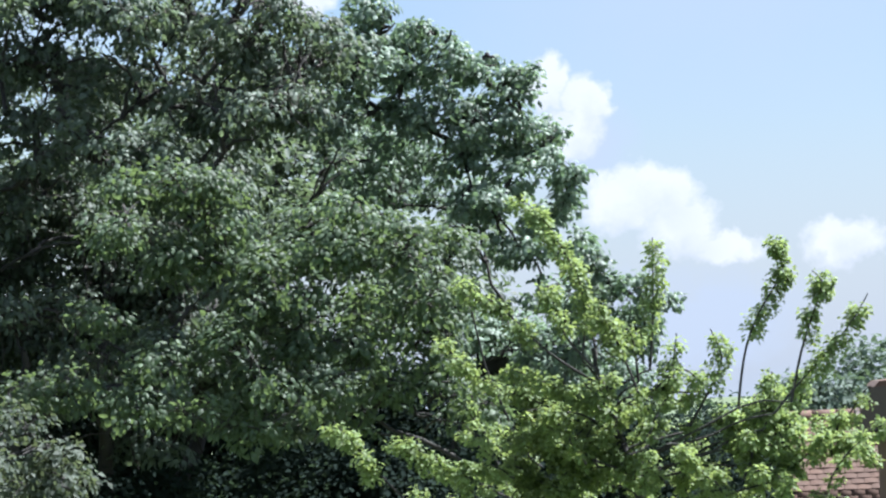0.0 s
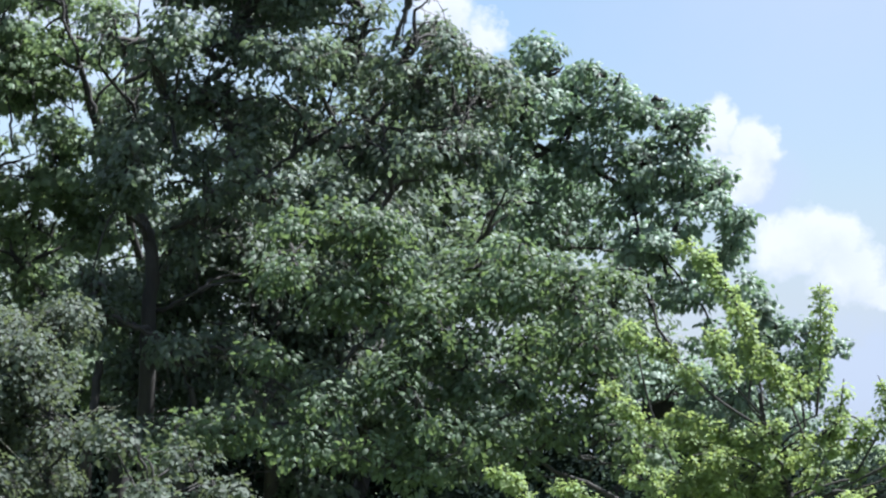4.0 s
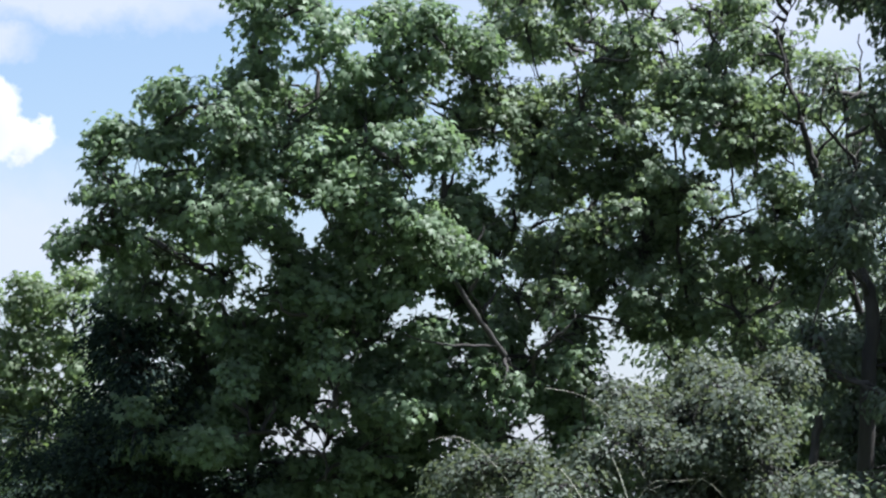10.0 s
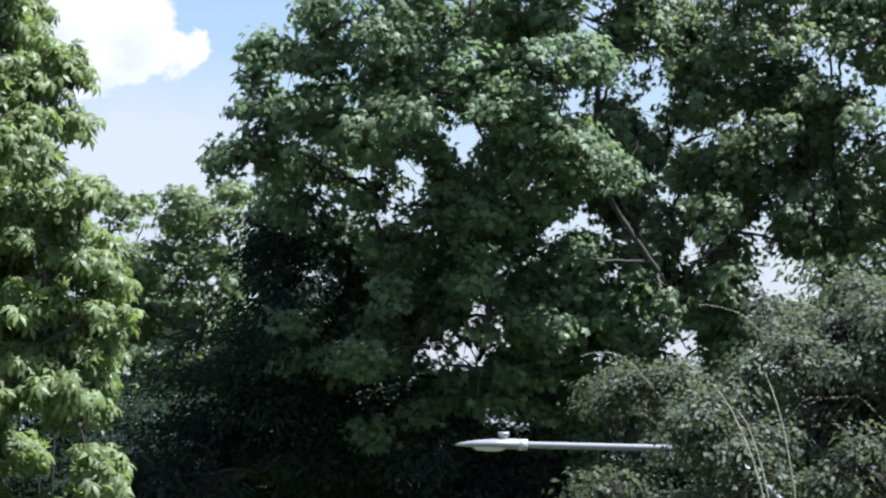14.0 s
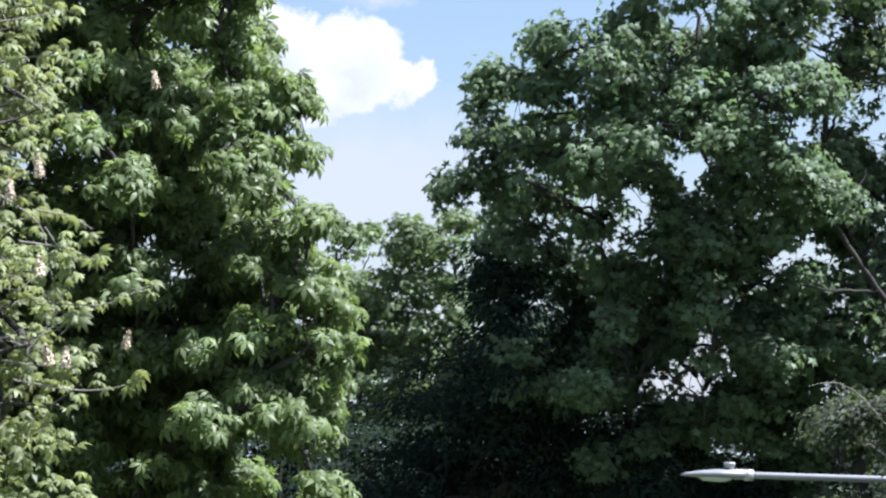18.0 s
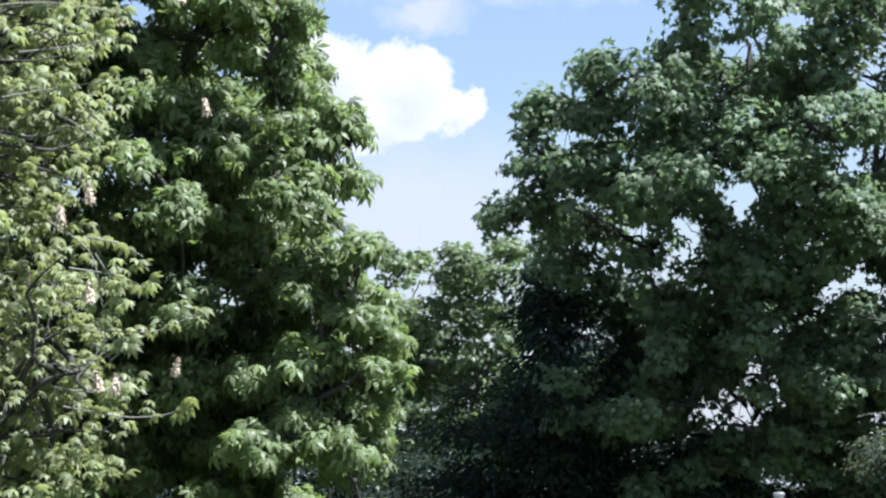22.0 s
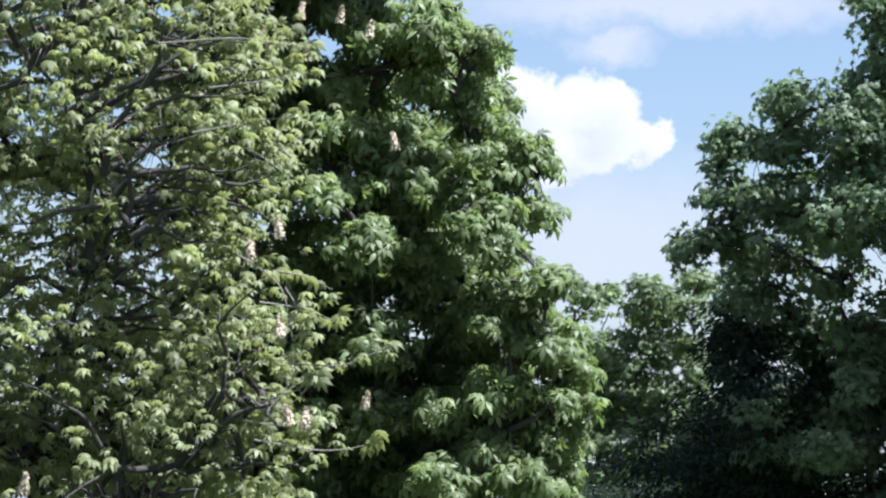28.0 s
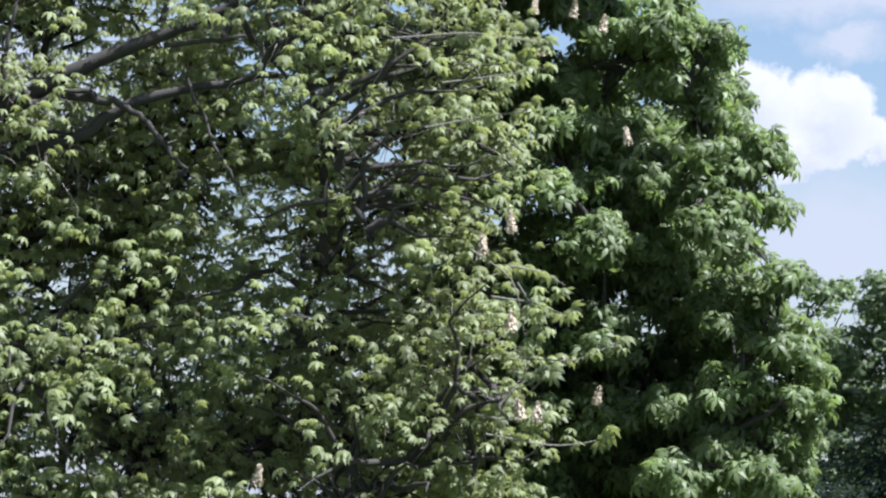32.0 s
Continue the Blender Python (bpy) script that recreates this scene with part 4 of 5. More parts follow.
tree("lime_tree", "dark bluish-green broadleaf tree with tufted top", (11.168, 37.367), lobes(36.8, 1, [
        (15.76, 7.01, 0.24, 0.33), (16.25, 6.48, 0.37, 0.35), (16.69, 6.72, 0.22, 0.18), (17.04, 6.46, 0.17, 0.26),
        (17.24, 6.05, 0.28, 0.28), (17.96, 6.09, 0.15, 0.15), (18.01, 5.53, 0.37, 0.35), (18.51, 5.72, 0.17, 0.2),
        (18.4, 5.21, 0.35, 0.27), (19.05, 4.68, 0.22, 0.2), (18.78, 4.26, 0.28, 0.22), (19.24, 3.88, 0.17, 0.2),
        (19.21, 3.45, 0.17, 0.17), (18.85, 3.05, 0.35, 0.31), (19.34, 2.52, 0.31, 0.31), (19.64, 2.1, 0.22, 0.22),
        (20.14, 1.78, 0.37, 0.24), (20.64, 1.45, 0.22, 0.26), (15.74, 6.16, 0.47, 0.43), (16.45, 5.83, 0.56, 0.43),
        (17.27, 5.35, 0.56, 0.43), (17.66, 4.88, 0.53, 0.43), (15.32, 5.71, 0.45, 0.45), (14.82, 6.44, 0.45, 0.37),
    ]) + lobes(36.8, 1, [
        (18.27, 4.58, 0.45, 0.37), (16.43, 5.01, 0.65, 0.33), (17.34, 4.27, 0.53, 0.33), (18.36, 3.88, 0.37, 0.33),
        (17.62, 3.39, 0.47, 0.33), (18.37, 2.65, 0.43, 0.33), (18.81, 1.81, 0.45, 0.35), (19.46, 1.39, 0.47, 0.35),
        (20.22, 0.95, 0.47, 0.41), (14.4, 5.94, 0.51, 0.41), (15.09, 5, 0.41, 0.24), (16.07, 6.82, 0.14, 0.18),
        (17.59, 5.8, 0.14, 0.14),
    ]) + lobes(38.6, 1.4, [
        (15.79, 4.16, 1.12, 0.61), (17.32, 3.5, 0.82, 0.41), (15.15, 3.36, 0.61, 0.41), (17.75, 0.82, 0.92, 0.71),
        (18.77, 0.58, 0.82, 0.61), (19.78, 0.15, 0.82, 0.61), (16.41, 4.14, 0.61, 0.51),
    ]),
     "leaf", MAT_BLUE, LEAF, 6, 8, 0.075, 0.09, fork=0.5, trunk_r=0.24, seed=17, singles=280, branchlets=3, twigs=0.3, rough=0.2, shell=0.2, tall=0.9, pad=0.11, per_pad=5, lay=0.52)
tree("hazel", "olive green hazel thicket under the taller trees", (9.207, 28.552), lobes(28.4, 0.8, [
        (11.99, 4.03, 0.47, 0.29), (12.7, 3.7, 0.47, 0.35), (11.29, 3.84, 0.45, 0.24), (12.89, 3.19, 0.43, 0.33),
        (11.95, 2.56, 0.45, 0.33), (12.67, 2.55, 0.37, 0.35), (14.63, 3.14, 0.45, 0.31), (15.36, 3.33, 0.35, 0.2),
        (16.19, 3, 0.35, 0.2), (14.31, 2.66, 0.45, 0.33), (15.23, 2.61, 0.56, 0.35), (16.26, 2.4, 0.45, 0.35),
        (17.11, 2.69, 0.43, 0.47), (13.69, 2.35, 0.35, 0.24), (13.47, 1.71, 0.45, 0.33), (14.49, 1.73, 0.56, 0.35),
        (15.52, 1.68, 0.56, 0.35), (16.54, 1.65, 0.45, 0.35), (13.04, 1.13, 0.45, 0.31), (14.06, 1, 0.53, 0.35),
        (15.19, 0.89, 0.56, 0.35), (16.32, 0.86, 0.53, 0.35), (13.63, 0.3, 0.53, 0.31), (14.66, 0.19, 0.53, 0.33),
    ]) + lobes(28.4, 0.8, [
        (15.89, 0.15, 0.53, 0.33), (16.94, 0.23, 0.45, 0.33), (17.51, -0.41, 0.45, 0.33), (11.2, -0, 0.59, 0.19),
        (12.39, -0.24, 0.53, 0.22), (13.41, -0.55, 0.51, 0.19), (15.05, -0.44, 0.45, 0.2), (11.6, 0.78, 0.45, 0.22),
        (10.71, 1.62, 0.41, 0.31), (11.04, 3.05, 0.41, 0.31), (16.95, 1.46, 0.45, 0.41), (8.94, -0.32, 0.51, 0.29),
        (8.83, -1.07, 0.56, 0.35), (9.48, -1.3, 0.41, 0.31), (9.97, 0.32, 0.51, 0.22), (9.16, 0.34, 0.41, 0.2),
    ]),
     "leaf", MAT_HAZEL, LEAF, 6, 7, 0.075, 0.075, fork=0.3, trunk_r=0.055, seed=18, singles=280, branchlets=3, twigs=0.4, rough=0.5, shell=0.3,
     category="shrub", pad=0.2, per_pad=6, tall=0.8, lay=0.52)
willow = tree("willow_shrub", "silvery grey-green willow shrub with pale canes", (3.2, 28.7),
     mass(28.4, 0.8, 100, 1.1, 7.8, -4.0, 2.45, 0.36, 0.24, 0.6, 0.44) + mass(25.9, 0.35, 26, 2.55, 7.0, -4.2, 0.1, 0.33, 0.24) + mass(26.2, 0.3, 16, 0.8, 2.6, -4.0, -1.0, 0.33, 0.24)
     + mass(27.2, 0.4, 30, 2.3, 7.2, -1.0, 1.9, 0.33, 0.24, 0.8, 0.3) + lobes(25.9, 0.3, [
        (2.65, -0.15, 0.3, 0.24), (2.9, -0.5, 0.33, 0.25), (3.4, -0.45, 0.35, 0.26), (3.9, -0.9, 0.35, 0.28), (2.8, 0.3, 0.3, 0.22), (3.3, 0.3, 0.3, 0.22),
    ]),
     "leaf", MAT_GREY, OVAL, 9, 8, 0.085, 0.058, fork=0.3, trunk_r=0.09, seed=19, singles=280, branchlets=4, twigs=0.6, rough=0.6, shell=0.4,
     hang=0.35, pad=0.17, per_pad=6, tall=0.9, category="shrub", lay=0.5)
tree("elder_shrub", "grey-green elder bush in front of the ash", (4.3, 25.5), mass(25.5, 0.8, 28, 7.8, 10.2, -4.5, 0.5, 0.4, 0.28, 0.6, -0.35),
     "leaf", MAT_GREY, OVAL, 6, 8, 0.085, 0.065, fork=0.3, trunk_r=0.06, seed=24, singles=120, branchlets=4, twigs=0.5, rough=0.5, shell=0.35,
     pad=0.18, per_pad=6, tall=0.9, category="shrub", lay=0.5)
tree("far_tree", "distant green tree behind the tiled roof", (31.161, 68.22), [
    (30.086, 68.701, 5.458, 0.941, 2.5, 0.807),
    (31.433, 68.095, 5.929, 1.21, 2.5, 0.941),
    (30.867, 68.354, 3.96, 2.017, 3, 1.479),
],
     "leaf", MAT_FAR, OVAL, 0, 14, 0.4, 0.2, many=500, fork=0.5, trunk_r=0.25, seed=20, singles=40, branchlets=5, twigs=0.2, rough=0.4)


def golden_tree():
    """A light tree of long shoots, each feathered with puffs of yellow-green leaves."""
    rng = np.random.default_rng(31)
    bx, by = spot(20.38, 0, 22.6)[:2]
    rt = root("golden_elm", (bx, by, GROUND), "yellow-green young elm with long feathered upright shoots", "tree")
    origin = np.array([bx, by, GROUND])

    def smooth(pts, n):
        pts = np.asarray(pts, float)
        k = np.linspace(0, len(pts) - 1, n)
        pts = np.stack([np.interp(k, np.arange(len(pts)), pts[:, j]) for j in range(3)], -1)
        for _ in range(3):
            pts[1:-1] = (pts[:-2] + 2 * pts[1:-1] + pts[2:]) / 4
        return pts

    stem = smooth([(bx, by, -0.2), (bx, by, 2.5)] + [spot(a, e, 22.6) for a, e in [(20.38, -1.93), (20.15, -1.3), (19.87, -0.47), (19.68, 0.05), (19.6, 0.77)]], 40)
    child("trunk", Tubes(8).add(stem - origin, 0.055, 0.014).mesh("trunk", MAT_BARK), rt)
    # the long shoots that stand clear of the body, foot to tip, as bearing and height in degrees
    rising = [
        [(20.61, 0.33), (20.72, 1.35), (20.76, 2.73)],
        [(22.16, -0.53), (22.29, 0.48), (22.52, 1.14), (22.89, 1.69), (23.19, 2.14), (22.92, 2.59)],
        [(23.13, -0.36), (23.31, 0.45), (23.59, 1.26), (23.86, 1.76), (23.61, 2)],
        [(22.82, -0.55), (23.24, -0.05), (23.76, 0.44), (24.29, 1.04), (24.59, 1.54)],
        [(20.8, -0.09), (21.04, 0.42), (21.12, 0.98)],
        [(21.29, -0.71), (21.72, -0.01), (21.96, 0.49), (21.73, 1.03)],
        [(20.59, -0.08), (21.22, 0.36), (21.62, -0.01)],
        [(22.61, -0.85), (22.85, -0.14), (22.8, 0.21)],
        [(23.22, -0.76), (23.32, -0.16), (23.25, 0.15)],
    ]
    spreading = [
        [(19.78, 0.04), (18.78, 0.69), (18.28, 1.27), (17.78, 1.74), (17.17, 2.05)],
        [(18.95, -0.34), (17.63, 0.21), (16.93, 0.89)],
        [(19.97, -0.52), (18.96, 0.07), (18.03, 0.48)],
        [(16.54, -2.32), (15.64, -1.38), (15.19, -0.8), (14.83, -0.35)],
        [(18.49, -2.17), (17.28, -1.52), (16.67, -1.1), (15.94, -0.79)],
        [(19.64, 0.36), (19.09, 0.99), (18.91, 1.61), (18.81, 1.97)],
        [(19.65, 0.76), (19.33, 2.21), (18.9, 3.04), (18.4, 3.57)],
        [(20.39, -0.08), (20.01, 0.96), (19.67, 1.58)],
        [(20.4, 0.13), (20.32, 1.05), (19.82, 1.27)],
    ]
    lower = [
        [(19.54, -1.28), (18.73, -0.75), (18.14, -0.01)],
        [(19.73, -1.69), (18.83, -1.06), (18.22, -0.63)],
        [(19.21, -1.98), (18.3, -1.45), (17.59, -1.38)],
        [(17.15, -2.34), (16.44, -1.91), (16.25, -1.7)],
        [(22.78, -1.77), (23.3, -1.38), (23.77, -0.93)],
        [(22.99, -1.37), (23.22, -0.76), (23.02, -0.61)],
        [(22.09, -1.14), (22.01, -0.53), (21.81, -0.47)],
        [(19.39, 0.57), (19.51, 1.38), (19.34, 2.31)],
    ]
    lines = []
    for row in rising + spreading + lower:
        far = 22.5 + rng.uniform(-0.5, 0.3)
        pts = smooth([spot(a, e, far) for a, e in row], 16)
        lines.append((pts, 1.0))
        if np.linalg.norm(stem - pts[0], axis=1).min() > 0.1:
            cost = np.linalg.norm(stem - pts[0], axis=1) + 1.5 * np.maximum(0, stem[:, 2] - pts[0][2] + 0.15)
            child("limb", Tubes(5).add(bend(stem[cost.argmin()], pts[0], rng, 0.04, 0.03, 8) - origin, 0.010, 0.007).mesh("limb", MAT_BARK), rt)
    forks = np.concatenate([stem[24:]] + [p[:9] for p, _ in lines])
    while len(lines) < 105:                  # the shorter shoots that fill the body of the tree
        a = forks[rng.integers(len(forks))]
        run = rng.uniform(0.2, 0.62)
        way = rng.uniform(-0.9, 0.5)
        e = a + run * np.array([way, rng.uniform(-0.7, 0.7), rng.uniform(-0.1, 0.7)])
        az, el = math.degrees(math.atan2(e[0], e[1])), math.degrees(math.atan2(e[2] - 6.2, math.hypot(e[0], e[1])))
        top = 0.35 if az < 20.0 else 0.15 if az < 21.2 else -0.35
        if 17.3 < az < 23.7 and el < top - max(0, 18.4 - az) * 1.1:
            lines.append((bend(a, e, rng, 0.06, 0.03, 12), 0.85))
    for k in range(110):                      # the low part of the crown
        a = np.array(spot(rng.uniform(17.6, 24.6), rng.uniform(-4.2, -0.9), 22.6 + rng.uniform(-0.6, 0.6)))
        e = a + np.array([rng.uniform(-0.45, 0.3), rng.uniform(-0.3, 0.3), rng.uniform(0.05, 0.4)])
        lines.append((bend(a, e, rng, 0.06, 0.03, 12), 0.9))
    P, O = [], []
    for path, big in lines:
        child("shoot", Tubes(5).add(path - origin, 0.011 * big, 0.004).mesh("shoot", MAT_BARK), rt)
        ln = np.linalg.norm(np.diff(path, axis=0), axis=1).sum()
        m = len(path) - 1
        s = 0.4 if big == 1.0 else 0.2
        while s < 1.02:                      # puffs of small leaves, with bare wood between some of them
            k = min(s, 0.999) * m
            i = int(k)
            q = path[i] + (path[i + 1] - path[i]) * (k - i)
            r = rng.uniform(0.055, 0.092) * (1.15 - 0.25 * s) if big == 1.0 else rng.uniform(0.036, 0.08) * big
            n = int(10 + 330 * r)
            u = unit(rng, n)
            P.append(q + u * r * np.array([1, 1, 0.85]) * rng.random((n, 1)) ** 0.45 - np.array([0, 0, 0.03]) + rng.normal(0, 0.02, 3))
            O.append(u + np.array([0, 0, 0.35]))
            s += (r * 0.85 + rng.exponential(0.02 if big == 1.0 else 0.05)) / ln
    at, nrm, tip, sz = spray_leaves(rng, np.concatenate(P), np.concatenate(O), 3, 0.018, 0.036, 0.62, 0.4, 1.0)
    near = rng.permutation(np.argsort(np.linalg.norm(at[:, :2], axis=1))[:1800])[:280]
    rest = np.setdiff1d(np.arange(len(at)), near)
    child("feathered_foliage", leaves_mesh("feathered_foliage", ROUND, at[rest] - origin, nrm[rest], tip[rest], sz[rest], MAT_GOLD), rt, kind="stuff")
    one = mesh_from("leaf", ROUND[0], ROUND[1], MAT_GOLD)
    B = bases(nrm[near], tip[near])
    for k, i in enumerate(near):
        ob = child("leaf", one, rt)
        ob.matrix_basis = Matrix.LocRotScale(Vector(at[i] - origin), Matrix(B[k].tolist()).to_quaternion(), (sz[i],) * 3)


golden_tree()


def sprigs():
    """Thin grey twigs that reach out of the young-leaved chestnut, with a tuft of leaves or two at the end."""
    rng = np.random.default_rng(43)
    o = np.array(lime_tree.location)
    for row in [
        [(-14.11, 4.61), (-13.23, 4.07), (-13.09, 2.95), (-12.59, 2.39)],
        [(-13.23, 4.02), (-12.89, 3.51), (-12.71, 3.16)],
        [(-13.74, 1.25), (-12.62, 1.06), (-12, 1.1), (-11.52, 1.25)],
        [(-13.16, 2.64), (-12.13, 2.6), (-11.3, 3)],
        [(-13.69, 3.75), (-12.87, 3.65), (-12.31, 3.42)],
        [(-13.39, 4.32), (-12.78, 4.22), (-12.36, 3.98)],
        [(-13.95, 1.6), (-13.34, 1.51), (-12.73, 1.52)],
        [(-14.97, 6.79), (-13.85, 7.02), (-13.04, 7.14)],
        [(-13.65, 1.92), (-13.04, 2.13), (-12.52, 2.44)],
        [(-15.62, 8.39), (-14.19, 8.54), (-12.85, 8.37)],
        [(-14.68, 7.61), (-13.77, 7.74), (-12.85, 7.91)],
    ]:
        pts = np.array([spot(a, e, 25.5) for a, e in row])
        k = np.linspace(0, len(pts) - 1, 14)
        path = np.stack([np.interp(k, np.arange(len(pts)), pts[:, j]) for j in range(3)], -1)
        for _ in range(2):
            path[1:-1] = (path[:-2] + 2 * path[1:-1] + path[2:]) / 4
        twig = child("sprig", Tubes(5).add(path - o, 0.008, 0.004).mesh("sprig", MAT_TWIG), lime_tree, "bare grey twig with a tuft of leaves")
        c = np.concatenate([path[-1:] + rng.normal(0, 0.02, (2, 3)), path[8:9] + rng.normal(0, 0.05, (1, 3))])
        at, nrm, tip, sz = spray_leaves(rng, c, unit(rng, 3) * 0.6, 3, 0.05, 0.085, 0.9, 0.1)
        child("tuft", leaves_mesh("tuft", TUFT, at - o, nrm, tip, sz, MAT_LIME), lime_tree, "tuft of young yellow-green leaves", "stuff")


sprigs()


def flower_candles():
    """Upright blossoms of the chestnuts, each a tapering spike of small petals."""
    rng = np.random.default_rng(41)
    v, f = shape_simple(0.8, 0.2, 0.1)
    kinds = []
    for _ in range(3):
        n = 170
        s = rng.random(n)
        a = rng.uniform(0, 6.283, n)
        r = 0.036 * (1 - s) ** 0.7 + 0.006
        pos = np.stack([r * np.cos(a), r * np.sin(a), 0.17 * s - 0.05], -1)
        out = np.stack([np.cos(a), np.sin(a), 0.3 + 0 * a], -1)
        kinds.append(leaves_mesh("flower_candle", (v, f), pos, out + rng.normal(size=(n, 3)) * 0.4, np.tile([0, 0, 1.0], (n, 1)) + out * 0.5, rng.uniform(0.022, 0.036, n), MAT_PETAL))
    for parent, spots in ((chestnut, [spot(-12.3, 8.9, 29.4), spot(-11.77, 8.65, 29.4), spot(-12.9, 8.2, 29.4), spot(-11.27, 6.62, 29.4), spot(-11.74, 1.9, 29.4), spot(-13.03, 8.96, 29.4)]), (lime_tree, [spot(-13.35, 5, 25.4), spot(-13.32, 3.2, 25.4), spot(-13.12, 1.6, 25.4), spot(-12.82, 1.56, 25.4), spot(-17.86, 0.3, 25.4), spot(-13.86, 4.57, 25.4)])):
        for x, y, z in spots:
            ob = child("flower_candle", kinds[rng.integers(3)], parent, "creamy white and pink flower candle")
            ob.location = Vector((x, y, z)) - parent.location
            ob.rotation_euler = (rng.uniform(-0.2, 0.2), rng.uniform(-0.2, 0.2), rng.uniform(0, 6))


flower_candles()


def hedge():
    """Dense shrubs that close the view under the crowns; near-black leaf colour imitates shade."""
    rng = np.random.default_rng(51)
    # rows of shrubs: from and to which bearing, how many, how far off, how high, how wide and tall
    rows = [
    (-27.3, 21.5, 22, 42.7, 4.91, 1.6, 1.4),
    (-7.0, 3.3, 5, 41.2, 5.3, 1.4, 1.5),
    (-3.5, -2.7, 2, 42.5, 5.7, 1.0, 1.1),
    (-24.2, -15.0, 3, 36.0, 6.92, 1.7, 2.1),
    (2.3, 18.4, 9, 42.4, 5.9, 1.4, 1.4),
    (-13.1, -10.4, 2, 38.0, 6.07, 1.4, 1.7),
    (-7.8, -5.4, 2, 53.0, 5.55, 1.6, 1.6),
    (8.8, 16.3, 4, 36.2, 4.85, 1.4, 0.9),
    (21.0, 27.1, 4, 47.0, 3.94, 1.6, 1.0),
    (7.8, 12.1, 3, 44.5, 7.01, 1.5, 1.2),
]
    spots = []
    for a0, a1, n, dist, z, wide, tall in rows:
        for k in range(n):
            a = radians(a0 + (a1 - a0) * k / max(1, n - 1) + rng.uniform(-0.3, 0.3))
            far = dist + rng.uniform(-0.6, 0.6)
            spots.append((far * math.sin(a), far * math.cos(a), z + rng.uniform(-0.12, 0.12), wide * rng.uniform(0.9, 1.1), 1.6, tall * rng.uniform(0.9, 1.1)))
    for x, y, z, rx, ry, rz in spots:
        rt = root("understorey_shrub", (x, y, GROUND), "dense shrub with leaves coloured near-black for the shade of the trees", "shrub", "shrubs under the trees")
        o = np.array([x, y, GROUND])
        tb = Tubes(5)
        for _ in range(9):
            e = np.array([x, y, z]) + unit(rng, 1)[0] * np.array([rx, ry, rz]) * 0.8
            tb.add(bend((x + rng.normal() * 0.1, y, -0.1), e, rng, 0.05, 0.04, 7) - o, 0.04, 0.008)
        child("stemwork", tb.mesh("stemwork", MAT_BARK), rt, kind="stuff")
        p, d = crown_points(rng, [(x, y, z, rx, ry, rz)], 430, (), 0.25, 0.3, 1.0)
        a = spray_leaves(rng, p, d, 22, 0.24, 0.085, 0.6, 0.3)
        child("crown", leaves_mesh("crown", ROUND, a[0] - o, *a[1:], MAT_SHADE_TONED), rt, kind="stuff")


hedge()


def far_woods():
    rng = np.random.default_rng(61)
    pts, outs = [], []
    for k in range(46):
        az = radians(-34 + 68 * (k + rng.random()) / 46)
        d = rng.uniform(95, 125)
        h = rng.uniform(0.75, 1.0) * 6.5
        c = (d * math.sin(az), d * math.cos(az), h * 0.55, 4.5, 4.5, h * 0.45)
        p, o = crown_points(rng, [c], 130, (), 0.25, 0.4, 0.3)
        pts.append(p), outs.append(o)
    p, o = np.concatenate(pts), np.concatenate(outs)
    a = spray_leaves(rng, p, o, 6, 0.6, 0.55, 0.6, 0.3)
    tagged(new("far_woods", leaves_mesh("far_woods", ROUND, *a, MAT_FAR)), "distant belt of green woodland", "woods", kind="stuff")


far_woods()


# ---------------------------------------------------------------- street lamp
def ring_loft(bm, sections):
    """Joins rings of points (all of one length) into a closed skin."""
    rows = [[bm.verts.new(p) for p in s] for s in sections]
    k = len(rows[0])
    for a, b in zip(rows, rows[1:]):
        for i in range(k):
            bm.faces.new((a[i], a[(i + 1) % k], b[(i + 1) % k], b[i]))
    bm.faces.new(rows[0][::-1]), bm.faces.new(rows[-1])
    bmesh.ops.recalc_face_normals(bm, faces=bm.faces)
    for fc in bm.faces:
        fc.smooth = True
    return bm


